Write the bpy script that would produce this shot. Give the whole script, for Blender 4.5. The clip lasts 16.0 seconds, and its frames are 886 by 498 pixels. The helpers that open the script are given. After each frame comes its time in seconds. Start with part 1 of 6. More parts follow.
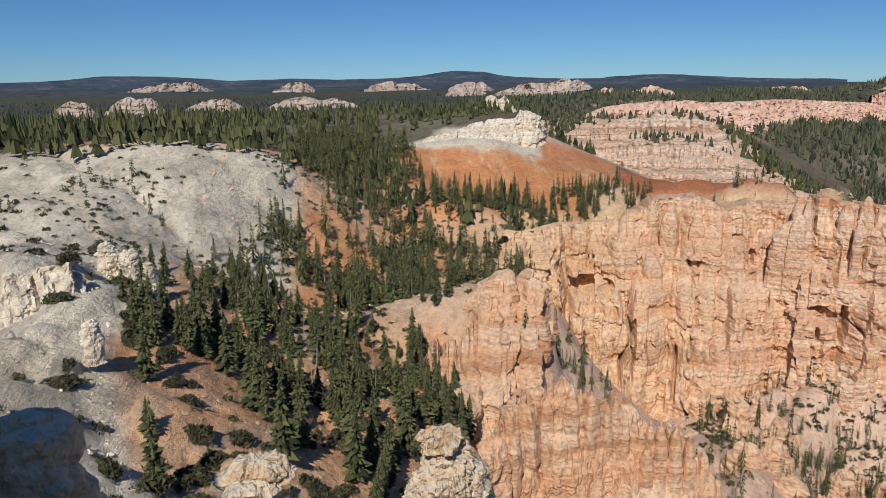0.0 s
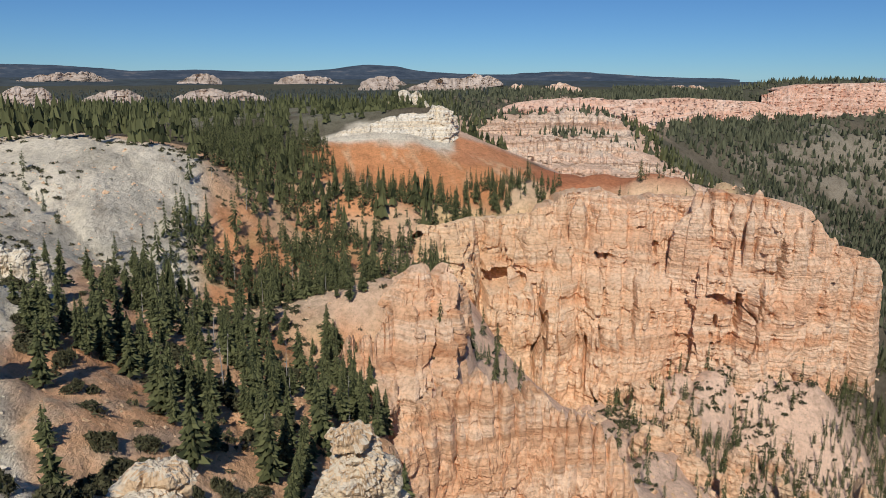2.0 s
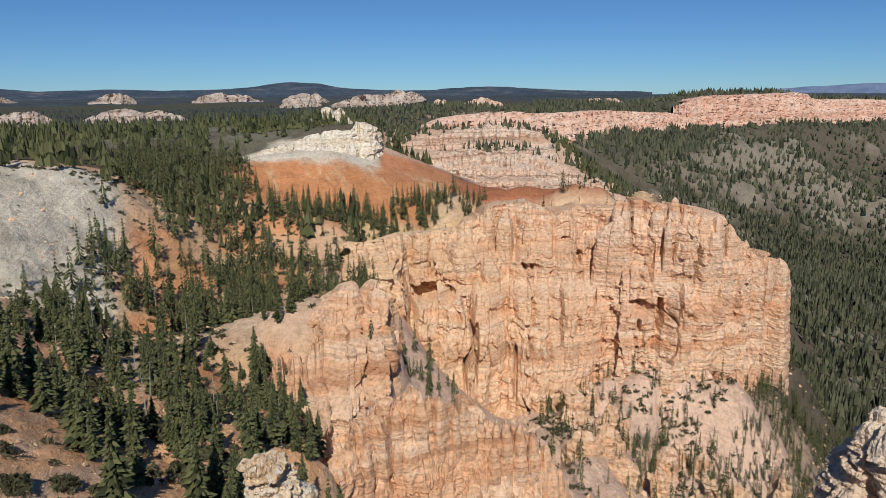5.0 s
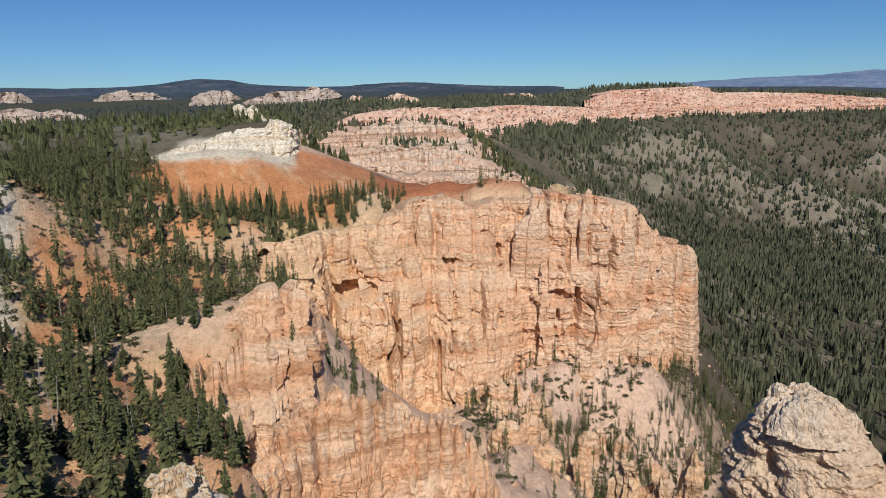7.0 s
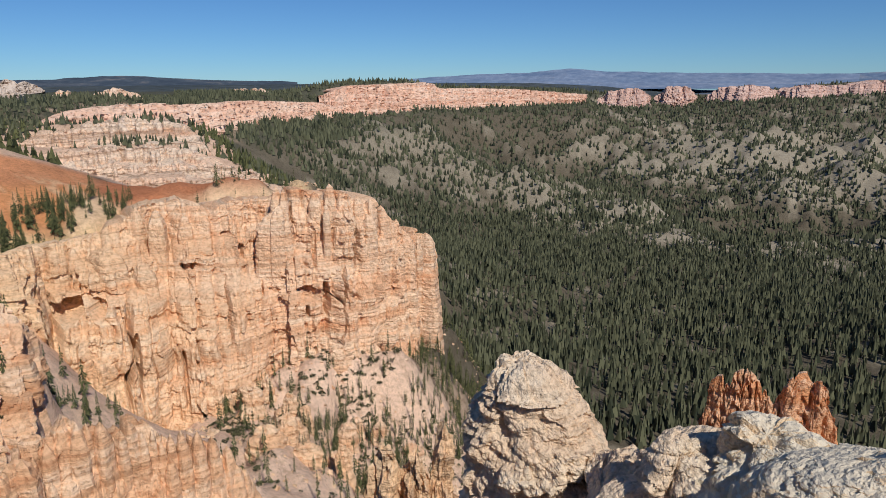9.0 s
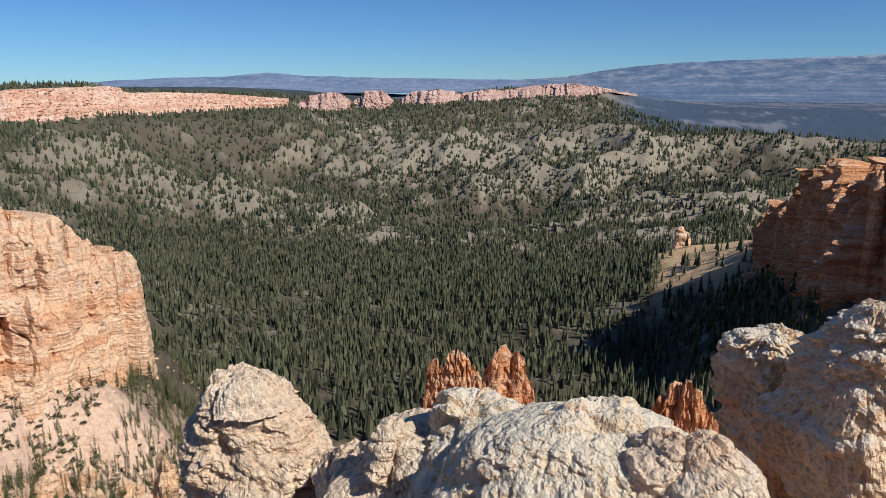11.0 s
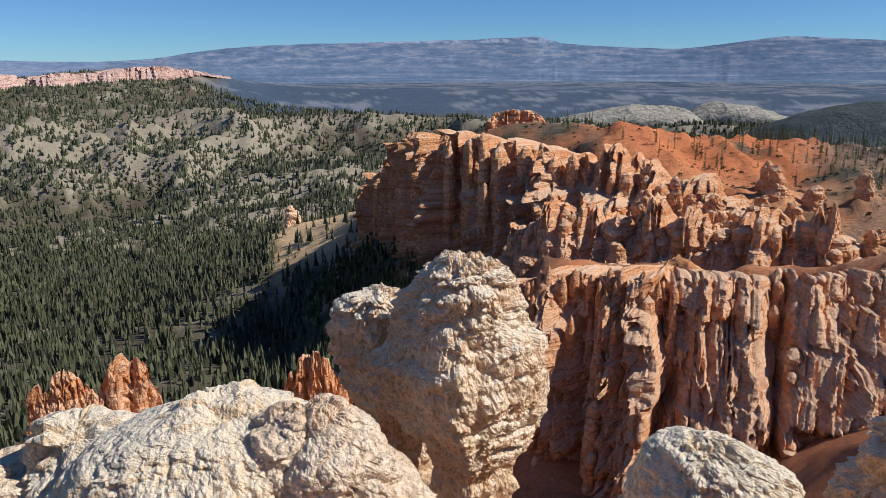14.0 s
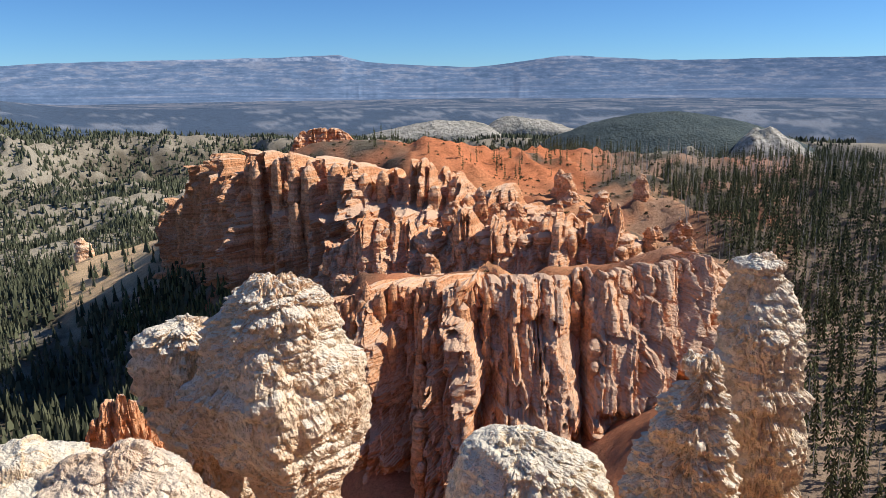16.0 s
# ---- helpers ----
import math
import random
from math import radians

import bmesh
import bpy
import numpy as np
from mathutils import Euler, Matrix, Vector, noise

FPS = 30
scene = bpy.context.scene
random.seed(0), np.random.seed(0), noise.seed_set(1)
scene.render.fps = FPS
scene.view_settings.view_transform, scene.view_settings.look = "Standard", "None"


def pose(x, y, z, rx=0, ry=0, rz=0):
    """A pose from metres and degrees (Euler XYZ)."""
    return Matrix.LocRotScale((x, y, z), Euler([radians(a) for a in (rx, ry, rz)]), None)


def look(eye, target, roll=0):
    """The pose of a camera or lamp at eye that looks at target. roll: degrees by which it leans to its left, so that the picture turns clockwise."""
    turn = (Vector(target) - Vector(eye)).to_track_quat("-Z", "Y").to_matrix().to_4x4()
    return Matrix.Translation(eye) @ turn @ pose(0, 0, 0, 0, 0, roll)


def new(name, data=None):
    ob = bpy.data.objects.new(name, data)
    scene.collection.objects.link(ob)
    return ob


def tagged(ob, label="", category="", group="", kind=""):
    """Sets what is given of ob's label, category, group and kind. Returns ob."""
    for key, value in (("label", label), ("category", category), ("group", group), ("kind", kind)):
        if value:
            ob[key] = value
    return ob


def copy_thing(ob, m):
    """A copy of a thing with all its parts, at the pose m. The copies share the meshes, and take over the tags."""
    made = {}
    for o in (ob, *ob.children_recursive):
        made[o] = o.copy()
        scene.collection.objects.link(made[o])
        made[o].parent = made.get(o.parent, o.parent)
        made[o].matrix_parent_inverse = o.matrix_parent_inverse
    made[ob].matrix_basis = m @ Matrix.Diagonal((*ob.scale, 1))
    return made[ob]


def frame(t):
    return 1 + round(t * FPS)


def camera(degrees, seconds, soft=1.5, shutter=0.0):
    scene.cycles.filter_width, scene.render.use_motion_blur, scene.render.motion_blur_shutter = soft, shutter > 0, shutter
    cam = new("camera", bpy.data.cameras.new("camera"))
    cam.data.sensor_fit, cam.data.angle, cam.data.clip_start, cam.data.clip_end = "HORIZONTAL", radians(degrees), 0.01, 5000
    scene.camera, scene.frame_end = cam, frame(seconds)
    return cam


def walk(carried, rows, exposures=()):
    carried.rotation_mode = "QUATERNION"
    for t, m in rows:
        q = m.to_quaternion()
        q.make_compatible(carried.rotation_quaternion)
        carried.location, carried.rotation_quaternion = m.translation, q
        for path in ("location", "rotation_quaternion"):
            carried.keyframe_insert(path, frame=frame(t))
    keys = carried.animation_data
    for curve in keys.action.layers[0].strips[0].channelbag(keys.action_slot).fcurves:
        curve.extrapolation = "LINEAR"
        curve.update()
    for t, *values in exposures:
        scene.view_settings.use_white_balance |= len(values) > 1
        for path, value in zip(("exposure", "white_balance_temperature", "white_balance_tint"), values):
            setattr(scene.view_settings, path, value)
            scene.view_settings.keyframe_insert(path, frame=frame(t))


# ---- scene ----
cam = camera(63.94, 16.0, soft=0.75)
EYE = 1.6
PATH = [  # seconds, x east, y north, z, and the camera's three turns
    (0, -0.0, -0.0, 1.6, 76.8, 0.6, -0.0),
    (0.5, 0.014, 0.014, 1.589, 76.71, 0.16, -0.88),
    (1, 0.022, 0.027, 1.58, 76.53, 0.06, -2.03),
    (1.5, 0.034, 0.04, 1.578, 76.35, -0.05, -4.42),
    (2, 0.052, 0.049, 1.581, 76.36, -0.33, -6.86),
    (2.5, 0.081, 0.053, 1.584, 76.07, -0.73, -7.39),
    (3, 0.122, 0.051, 1.588, 75.83, -0.78, -7.36),
    (3.5, 0.151, 0.048, 1.595, 76.09, -0.25, -8.42),
    (4, 0.17, 0.044, 1.604, 76.86, 0.29, -9.78),
    (6.5, 0.271, 0.009, 1.64, 77.9, 0.55, -17.89),
    (7, 0.296, -0.002, 1.654, 77.18, 0.83, -19.54),
    (7.5, 0.329, -0.02, 1.67, 76.58, 0.81, -22.35),
    (8, 0.372, -0.048, 1.684, 76.58, 0.61, -27.24),
    (8.5, 0.418, -0.083, 1.692, 76.61, 0.51, -33.56),
    (9, 0.46, -0.119, 1.694, 76.59, 0.43, -40.29),
    (9.5, 0.497, -0.155, 1.692, 76.64, 0.3, -46.72),
    (10, 0.527, -0.19, 1.687, 76.7, 0.18, -52.62),
    (12.5, 0.651, -0.378, 1.647, 76.52, 0.5, -78.82),
    (13, 0.667, -0.415, 1.637, 76.2, 0.59, -83.95),
    (13.5, 0.677, -0.45, 1.627, 75.79, 0.34, -89.39),
    (14, 0.684, -0.483, 1.621, 75.4, 0.15, -94.74),
    (14.5, 0.687, -0.516, 1.616, 75.25, 0.13, -99.55),
    (15, 0.687, -0.549, 1.61, 75.34, 0.23, -104.11),
    (15.5, 0.687, -0.579, 1.604, 75.88, 0.3, -107.64),
    (16, 0.688, -0.602, 1.595, 76.69, 0.49, -110.04),
]
walk(cam, [(t, pose(x, y, z, a, b, c)) for t, x, y, z, a, b, c in PATH], [(0.0, -0.28), (8.0, -0.2), (10.0, -0.10), (12.5, 0.18), (13.5, 0.17), (14.5, 0.22), (16.0, 0.48)])

# ---- daylight ----
SUN_AZ, SUN_EL = 193.0, 43.0
world = bpy.data.worlds.new("sky")
scene.world = world
world.use_nodes = True
_n = world.node_tree.nodes
_sky = _n.new("ShaderNodeTexSky")
_sky.sky_type = "NISHITA"
_sky.sun_disc = False
_sky.sun_elevation, _sky.sun_rotation = radians(SUN_EL), radians(SUN_AZ)
_sky.altitude, _sky.dust_density, _sky.ozone_density = 2700, 0.0, 4.0
_n["Background"].inputs["Strength"].default_value = 0.085
_deep = _n.new("ShaderNodeMix")
_deep.data_type, _deep.blend_type = "RGBA", "MULTIPLY"
_deep.inputs[0].default_value, _deep.inputs[7].default_value = 1.0, (0.46, 0.72, 0.98, 1)
world.node_tree.links.new(_sky.outputs[0], _deep.inputs[6])
world.node_tree.links.new(_deep.outputs[2], _n["Background"].inputs["Color"])
sun = new("sun", bpy.data.lights.new("sun", "SUN"))
sun.data.energy, sun.data.angle, sun.data.color = 4.0, radians(0.53), (1.0, 0.955, 0.885)
_a, _e = radians(SUN_AZ), radians(SUN_EL)
sun.matrix_world = look((math.sin(_a) * 300, math.cos(_a) * 300, 300 * math.tan(_e)), (0, 0, 0))


# ---- numbers: noise, polar places, meshes ----
def _hash(ix, iy, iz, seed):
    h = (ix * 374761393 + iy * 668265263 + iz * 2147483647 + seed * 1274126177) & 0xFFFFFFFF
    h = ((h ^ (h >> 13)) * 1274126177) & 0xFFFFFFFF
    h = ((h ^ (h >> 16)) * 2246822519) & 0xFFFFFFFF
    return ((h ^ (h >> 15)) & 0xFFFFFF).astype(np.float64) / 0x7FFFFF - 1.0


def vnoise(x, y, z, seed=0):
    """Smooth noise in -1..1 on arrays."""
    x, y, z = np.broadcast_arrays(np.asarray(x, float), np.asarray(y, float), np.asarray(z, float))
    fx, fy, fz = np.floor(x), np.floor(y), np.floor(z)
    ix, iy, iz = fx.astype(np.int64), fy.astype(np.int64), fz.astype(np.int64)
    u, v, w = x - fx, y - fy, z - fz
    u, v, w = (k * k * k * (k * (k * 6 - 15) + 10) for k in (u, v, w))
    out = 0
    for dx in (0, 1):
        for dy in (0, 1):
            for dz in (0, 1):
                k = (u if dx else 1 - u) * (v if dy else 1 - v) * (w if dz else 1 - w)
                out = out + k * _hash(ix + dx, iy + dy, iz + dz, seed)
    return out


def fbm(x, y, z, octaves=4, seed=0, gain=0.5):
    out, amp, s, total = 0, 1.0, 1.0, 0.0
    for k in range(octaves):
        out = out + amp * vnoise(x * s + 17.3 * k, y * s - 9.1 * k, z * s + 4.7 * k, seed + k)
        total += amp
        amp, s = amp * gain, s * 2.03
    return out / total


def ridged(x, y, z, octaves=4, seed=0, gain=0.5):
    """Sharp crests at 1, hollows towards 0."""
    out, amp, s, total = 0, 1.0, 1.0, 0.0
    for k in range(octaves):
        out = out + amp * (1 - np.abs(vnoise(x * s + 11.7 * k, y * s + 3.3 * k, z * s - 7.9 * k, seed + k)))
        total += amp
        amp, s = amp * gain, s * 2.07
    return out / total


def worley(x, y, z, seed=0):
    """Distance to the nearest of scattered points, one to a cell, and that cell's chance number in -1..1."""
    fx, fy, fz = (np.floor(k).astype(np.int64) for k in (x, y, z))
    best, mark = np.full(x.shape, 9.0), np.zeros(x.shape)
    for dx in (-1, 0, 1):
        for dy in (-1, 0, 1):
            for dz in (-1, 0, 1):
                i, j, k = fx + dx, fy + dy, fz + dz
                h = [_hash(i, j, k, seed + m) * 0.45 + 0.5 for m in range(3)]
                d = (i + h[0] - x) ** 2 + (j + h[1] - y) ** 2 + (k + h[2] - z) ** 2
                near = d < best
                best, mark = np.where(near, d, best), np.where(near, h[0] * 2.2 - 1.1, mark)
    return np.sqrt(best), mark


def smooth(a, b, x):
    t = np.clip((np.asarray(x, float) - a) / (b - a), 0, 1)
    return t * t * (3 - 2 * t)


def place(az, el, d):
    """World place at compass bearing az (0 north, 90 east), el degrees above the eye's level, d metres off in plan."""
    a = np.radians(az)
    return np.stack(np.broadcast_arrays(d * np.sin(a), d * np.cos(a), EYE + d * np.tan(np.radians(el))), -1)


def glide(rows, n):
    """A smooth curve of n samples through rows of numbers."""
    p = np.array(rows, float)
    seg = np.r_[0, np.cumsum(np.linalg.norm(np.diff(p[:, :3] / (np.ptp(p[:, :3], 0) + 1e-6), axis=0), axis=1) + 1e-6)]
    s = np.linspace(0, seg[-1], n)
    i = np.clip(np.searchsorted(seg, s, "right") - 1, 0, len(p) - 2)
    t = ((s - seg[i]) / (seg[i + 1] - seg[i]))[:, None]
    a, b, c, d = p[np.maximum(i - 1, 0)], p[i], p[i + 1], p[np.minimum(i + 2, len(p) - 1)]
    m0, m1 = (c - a) * 0.38, (d - b) * 0.38
    return (2 * t**3 - 3 * t**2 + 1) * b + (t**3 - 2 * t**2 + t) * m0 + (-2 * t**3 + 3 * t**2) * c + (t**3 - t**2) * m1


def mesh_from(name, verts, faces, material, smooth_shade=True, colours=None):
    """A mesh from arrays: verts (n, 3), faces (m, 3 or 4)."""
    me = bpy.data.meshes.new(name)
    verts, faces = np.ascontiguousarray(verts, np.float32), np.ascontiguousarray(faces, np.int32)
    k = faces.shape[1]
    me.vertices.add(len(verts))
    me.vertices.foreach_set("co", verts.ravel())
    me.loops.add(faces.size)
    me.loops.foreach_set("vertex_index", faces.ravel())
    me.polygons.add(len(faces))
    me.polygons.foreach_set("loop_start", np.arange(0, faces.size, k, dtype=np.int32))
    me.polygons.foreach_set("use_smooth", np.full(len(faces), smooth_shade))
    me.update(calc_edges=True)
    if colours is not None:
        at = me.color_attributes.new("soil", "FLOAT_COLOR", "POINT")
        at.data.foreach_set("color", np.concatenate([colours, np.ones((len(colours), 1))], 1).astype(np.float32).ravel())
    me.materials.append(material)
    return me


def grid_faces(r, c, wrap=False):
    i = np.arange(r * c).reshape(r, c)
    if wrap:
        i = np.concatenate([i, i[:, :1]], 1)
    return np.stack([i[:-1, :-1], i[:-1, 1:], i[1:, 1:], i[1:, :-1]], -1).reshape(-1, 4)


def thing(name, me, label, category, group="", kind=""):
    return tagged(new(name, me), label, category, group, kind)


# ---- materials ----
def nodes_of(name, rough=0.9, spec=0.15):
    m = bpy.data.materials.new(name)
    m.use_nodes = True
    b = m.node_tree.nodes["Principled BSDF"]
    b.inputs["Roughness"].default_value = rough
    b.inputs["Specular IOR Level"].default_value = spec
    return m, m.node_tree.nodes, m.node_tree.links, b


def noise_node(n, l, scale, detail=4, rough=0.55, stretch=None, source=None):
    """A noise texture on world position; stretch scales the three axes."""
    if source is None:
        source = n.new("ShaderNodeNewGeometry").outputs["Position"]
    if stretch:
        v = n.new("ShaderNodeVectorMath")
        v.operation = "MULTIPLY"
        v.inputs[1].default_value = stretch
        l.new(source, v.inputs[0])
        source = v.outputs[0]
    t = n.new("ShaderNodeTexNoise")
    t.inputs["Scale"].default_value, t.inputs["Detail"].default_value, t.inputs["Roughness"].default_value = scale, detail, rough
    l.new(source, t.inputs["Vector"])
    return t.outputs["Fac"]


def ramp(n, l, fac, stops, smooth_stops=True):
    r = n.new("ShaderNodeValToRGB")
    r.color_ramp.interpolation = "EASE" if smooth_stops else "LINEAR"
    e = r.color_ramp.elements
    while len(e) < len(stops):
        e.new(0.5)
    for k, (p, c) in zip(e, stops):
        k.position = p
        k.color = (*c, 1) if len(c) == 3 else c
    l.new(fac, r.inputs[0])
    return r.outputs["Color"]


def mix(n, l, fac, a, b, mode="MIX"):
    k = n.new("ShaderNodeMix")
    k.data_type, k.blend_type = "RGBA", mode
    for i, v in ((0, fac), (6, a), (7, b)):
        if isinstance(v, (int, float)):
            k.inputs[i].default_value = v
        elif isinstance(v, tuple):
            k.inputs[i].default_value = (*v, 1)
        else:
            l.new(v, k.inputs[i])
    return k.outputs[2]


def bump(n, l, b, height, strength, distance):
    k = n.new("ShaderNodeBump")
    k.inputs["Strength"].default_value, k.inputs["Distance"].default_value = strength, distance
    l.new(height, k.inputs["Height"])
    l.new(k.outputs[0], b.inputs["Normal"])


def rock(name, pale, mid, deep, band=0.35, blotch=0.05, grain=0.8, relief=0.5, cap=None, tall=0.3, dark=0.5, thin=0.0, tint=None, clods=0.55):
    """Weathered limestone: level strata of three colours, blotches, grain and cracks. cap: a colour on upward faces.
    thin: strength of thin dark bedding lines; tint: a second stain and the two eastings between which it fades out."""
    m, n, l, b = nodes_of(name, 0.95, 0.1)
    strata = noise_node(n, l, 1.0, 5, 0.6, (blotch * 0.5, blotch * 0.5, band))
    blot = noise_node(n, l, blotch, 4)
    fine = noise_node(n, l, grain, 6, 0.65)
    streak = noise_node(n, l, 1.0, 4, 0.6, (band * 1.2, band * 1.2, band * 0.12))
    clod = n.new("ShaderNodeTexVoronoi")
    clod.inputs["Scale"].default_value = grain * 1.3
    g = n.new("ShaderNodeVectorMath")
    g.operation = "MULTIPLY_ADD"
    t = n.new("ShaderNodeTexNoise")
    t.inputs["Scale"].default_value = grain * 1.6
    l.new(n.new("ShaderNodeNewGeometry").outputs["Position"], t.inputs["Vector"])
    g.inputs[1].default_value = (0.9 / grain,) * 3
    l.new(t.outputs["Color"], g.inputs[0])
    l.new(n.new("ShaderNodeNewGeometry").outputs["Position"], g.inputs[2])
    q = n.new("ShaderNodeVectorMath")
    q.operation = "MULTIPLY"
    q.inputs[1].default_value = (1, 1, tall)
    l.new(g.outputs[0], q.inputs[0])
    l.new(q.outputs[0], clod.inputs["Vector"])
    c = ramp(n, l, strata, [(0.28, deep), (0.45, mid), (0.55, pale), (0.66, mid), (0.8, pale)])
    c = mix(n, l, ramp(n, l, blot, [(0.4, (0, 0, 0)), (0.68, (0.75, 0.75, 0.75))]), c, mid)
    c = mix(n, l, ramp(n, l, streak, [(0.52, (0, 0, 0)), (0.75, (0.6, 0.6, 0.6))]), c, pale)
    if tint:
        x = n.new("ShaderNodeSeparateXYZ")
        l.new(n.new("ShaderNodeNewGeometry").outputs["Position"], x.inputs[0])
        r = n.new("ShaderNodeMapRange")
        r.inputs["From Min"].default_value, r.inputs["From Max"].default_value = tint[1], tint[2]
        r.inputs["To Min"].default_value, r.inputs["To Max"].default_value = 0.55, -0.2
        l.new(x.outputs["X"], r.inputs["Value"])
        k = n.new("ShaderNodeMath")
        k.operation, k.use_clamp = "MULTIPLY_ADD", True
        k.inputs[1].default_value = 0.9
        l.new(blot, k.inputs[0])
        off = n.new("ShaderNodeMath")
        off.operation = "ADD"
        off.inputs[1].default_value = -0.45
        l.new(r.outputs[0], off.inputs[0])
        l.new(off.outputs[0], k.inputs[2])
        c = mix(n, l, k.outputs[0], c, tint[0])
    beds = noise_node(n, l, 1.0, 4, 0.7, (blotch * 0.35, blotch * 0.35, band * 3.6))
    if thin:
        c = mix(n, l, thin, c, ramp(n, l, beds, [(0.34, (0.50, 0.43, 0.38)), (0.45, (0.95, 0.93, 0.92)), (0.60, (1.10, 1.10, 1.10))]), "MULTIPLY")
    c = mix(n, l, 0.7, c, ramp(n, l, fine, [(0.3, (dark, dark * 0.9, dark * 0.82)), (0.58, (1.16, 1.16, 1.16))]), "MULTIPLY")
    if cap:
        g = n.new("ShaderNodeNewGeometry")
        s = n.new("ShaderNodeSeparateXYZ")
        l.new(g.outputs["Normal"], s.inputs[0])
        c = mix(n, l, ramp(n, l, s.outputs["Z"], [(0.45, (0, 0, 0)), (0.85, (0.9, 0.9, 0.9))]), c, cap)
    l.new(c, b.inputs["Base Color"])
    add = n.new("ShaderNodeMath")
    add.operation = "ADD"
    l.new(fine, add.inputs[0])
    l.new(beds if thin else strata, add.inputs[1])
    sink = n.new("ShaderNodeMath")
    sink.operation = "MULTIPLY_ADD"
    sink.inputs[1].default_value = -clods
    l.new(clod.outputs["Distance"], sink.inputs[0])
    l.new(add.outputs[0], sink.inputs[2])
    bump(n, l, b, sink.outputs[0], 1.0, relief)
    return m


ROCK_ORANGE = rock("orange_limestone", (0.83, 0.62, 0.44), (0.77, 0.49, 0.31), (0.66, 0.33, 0.17), 0.24, 0.02, 0.8, 0.8, dark=0.66, clods=0.1, thin=0.45, tint=((0.85, 0.63, 0.38), 30, 150))
ROCK_PEACH = rock("peach_limestone", (0.82, 0.60, 0.42), (0.77, 0.48, 0.29), (0.66, 0.34, 0.18), 0.24, 0.03, 1.0, 0.6, dark=0.66, clods=0.1, thin=0.45)
ROCK_PINK = rock("pink_limestone", (0.80, 0.65, 0.51), (0.77, 0.55, 0.40), (0.66, 0.40, 0.27), 0.13, 0.008, 0.35, 1.6, clods=0.1, thin=0.8)
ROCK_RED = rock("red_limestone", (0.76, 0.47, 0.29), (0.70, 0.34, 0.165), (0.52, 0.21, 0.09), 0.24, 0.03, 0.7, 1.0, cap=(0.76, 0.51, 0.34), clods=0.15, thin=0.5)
ROCK_WHITE = rock("white_limestone", (0.80, 0.74, 0.62), (0.74, 0.64, 0.48), (0.66, 0.50, 0.34), 0.5, 0.03, 0.6, 0.5)
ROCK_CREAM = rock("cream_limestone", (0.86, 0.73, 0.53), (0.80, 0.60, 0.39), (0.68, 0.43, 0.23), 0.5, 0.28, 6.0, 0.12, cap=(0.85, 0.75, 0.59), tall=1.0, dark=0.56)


ROCK_SALMON = rock("salmon_cliff", (0.76, 0.56, 0.44), (0.70, 0.44, 0.32), (0.56, 0.33, 0.24), 0.10, 0.01, 0.12, 2.0)
# muted copy of ROCK_SALMON, distance haze put into its colours
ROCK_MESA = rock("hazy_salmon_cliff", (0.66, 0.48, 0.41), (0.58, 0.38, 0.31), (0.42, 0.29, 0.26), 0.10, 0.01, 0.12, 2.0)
ROCK_PALE = rock("pale_knoll", (0.60, 0.50, 0.42), (0.46, 0.37, 0.30), (0.26, 0.23, 0.19), 0.05, 0.006, 0.07, 2.0)
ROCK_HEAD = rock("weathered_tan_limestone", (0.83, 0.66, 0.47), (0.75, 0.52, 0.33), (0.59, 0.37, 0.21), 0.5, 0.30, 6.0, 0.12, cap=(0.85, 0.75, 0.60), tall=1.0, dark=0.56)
ROCK_TAN = rock("tan_limestone", (0.87, 0.73, 0.56), (0.82, 0.62, 0.44), (0.72, 0.48, 0.30), 0.5, 0.28, 6.0, 0.14, tall=1.0, dark=0.56)
ROCK_BADLAND = rock("grey_badland", (0.44, 0.40, 0.34), (0.33, 0.31, 0.26), (0.15, 0.16, 0.14), 0.05, 0.02, 0.10, 3.0, dark=0.22)


def soil_material():
    m, n, l, b = nodes_of("ground_soil", 0.95, 0.08)
    at = n.new("ShaderNodeAttribute")
    at.attribute_name = "soil"
    big = noise_node(n, l, 0.04, 6, 0.6)
    fine = noise_node(n, l, 0.6, 7, 0.75)
    c = mix(n, l, 0.6, at.outputs["Color"], ramp(n, l, big, [(0.3, (0.86, 0.84, 0.82)), (0.65, (1.12, 1.12, 1.12))]), "MULTIPLY")
    c = mix(n, l, 0.6, c, ramp(n, l, fine, [(0.3, (0.68, 0.65, 0.60)), (0.62, (1.2, 1.2, 1.2))]), "MULTIPLY")
    rill = noise_node(n, l, 0.22, 6, 0.7, (1.0, 0.45, 1.0))
    c = mix(n, l, 0.5, c, ramp(n, l, rill, [(0.36, (0.60, 0.56, 0.52)), (0.47, (1.0, 1.0, 1.0)), (0.62, (1.15, 1.15, 1.12))]), "MULTIPLY")
    dots = noise_node(n, l, 1.5, 3, 0.6)
    c = mix(n, l, 0.5, c, ramp(n, l, dots, [(0.60, (1.0, 1.0, 1.0)), (0.68, (0.38, 0.37, 0.33))]), "MULTIPLY")
    l.new(c, b.inputs["Base Color"])
    both = n.new("ShaderNodeMath")
    both.operation = "MULTIPLY_ADD"
    both.inputs[1].default_value = 2.5
    l.new(rill, both.inputs[0])
    l.new(fine, both.inputs[2])
    bump(n, l, b, both.outputs[0], 0.9, 0.7)
    return m


SOIL = soil_material()


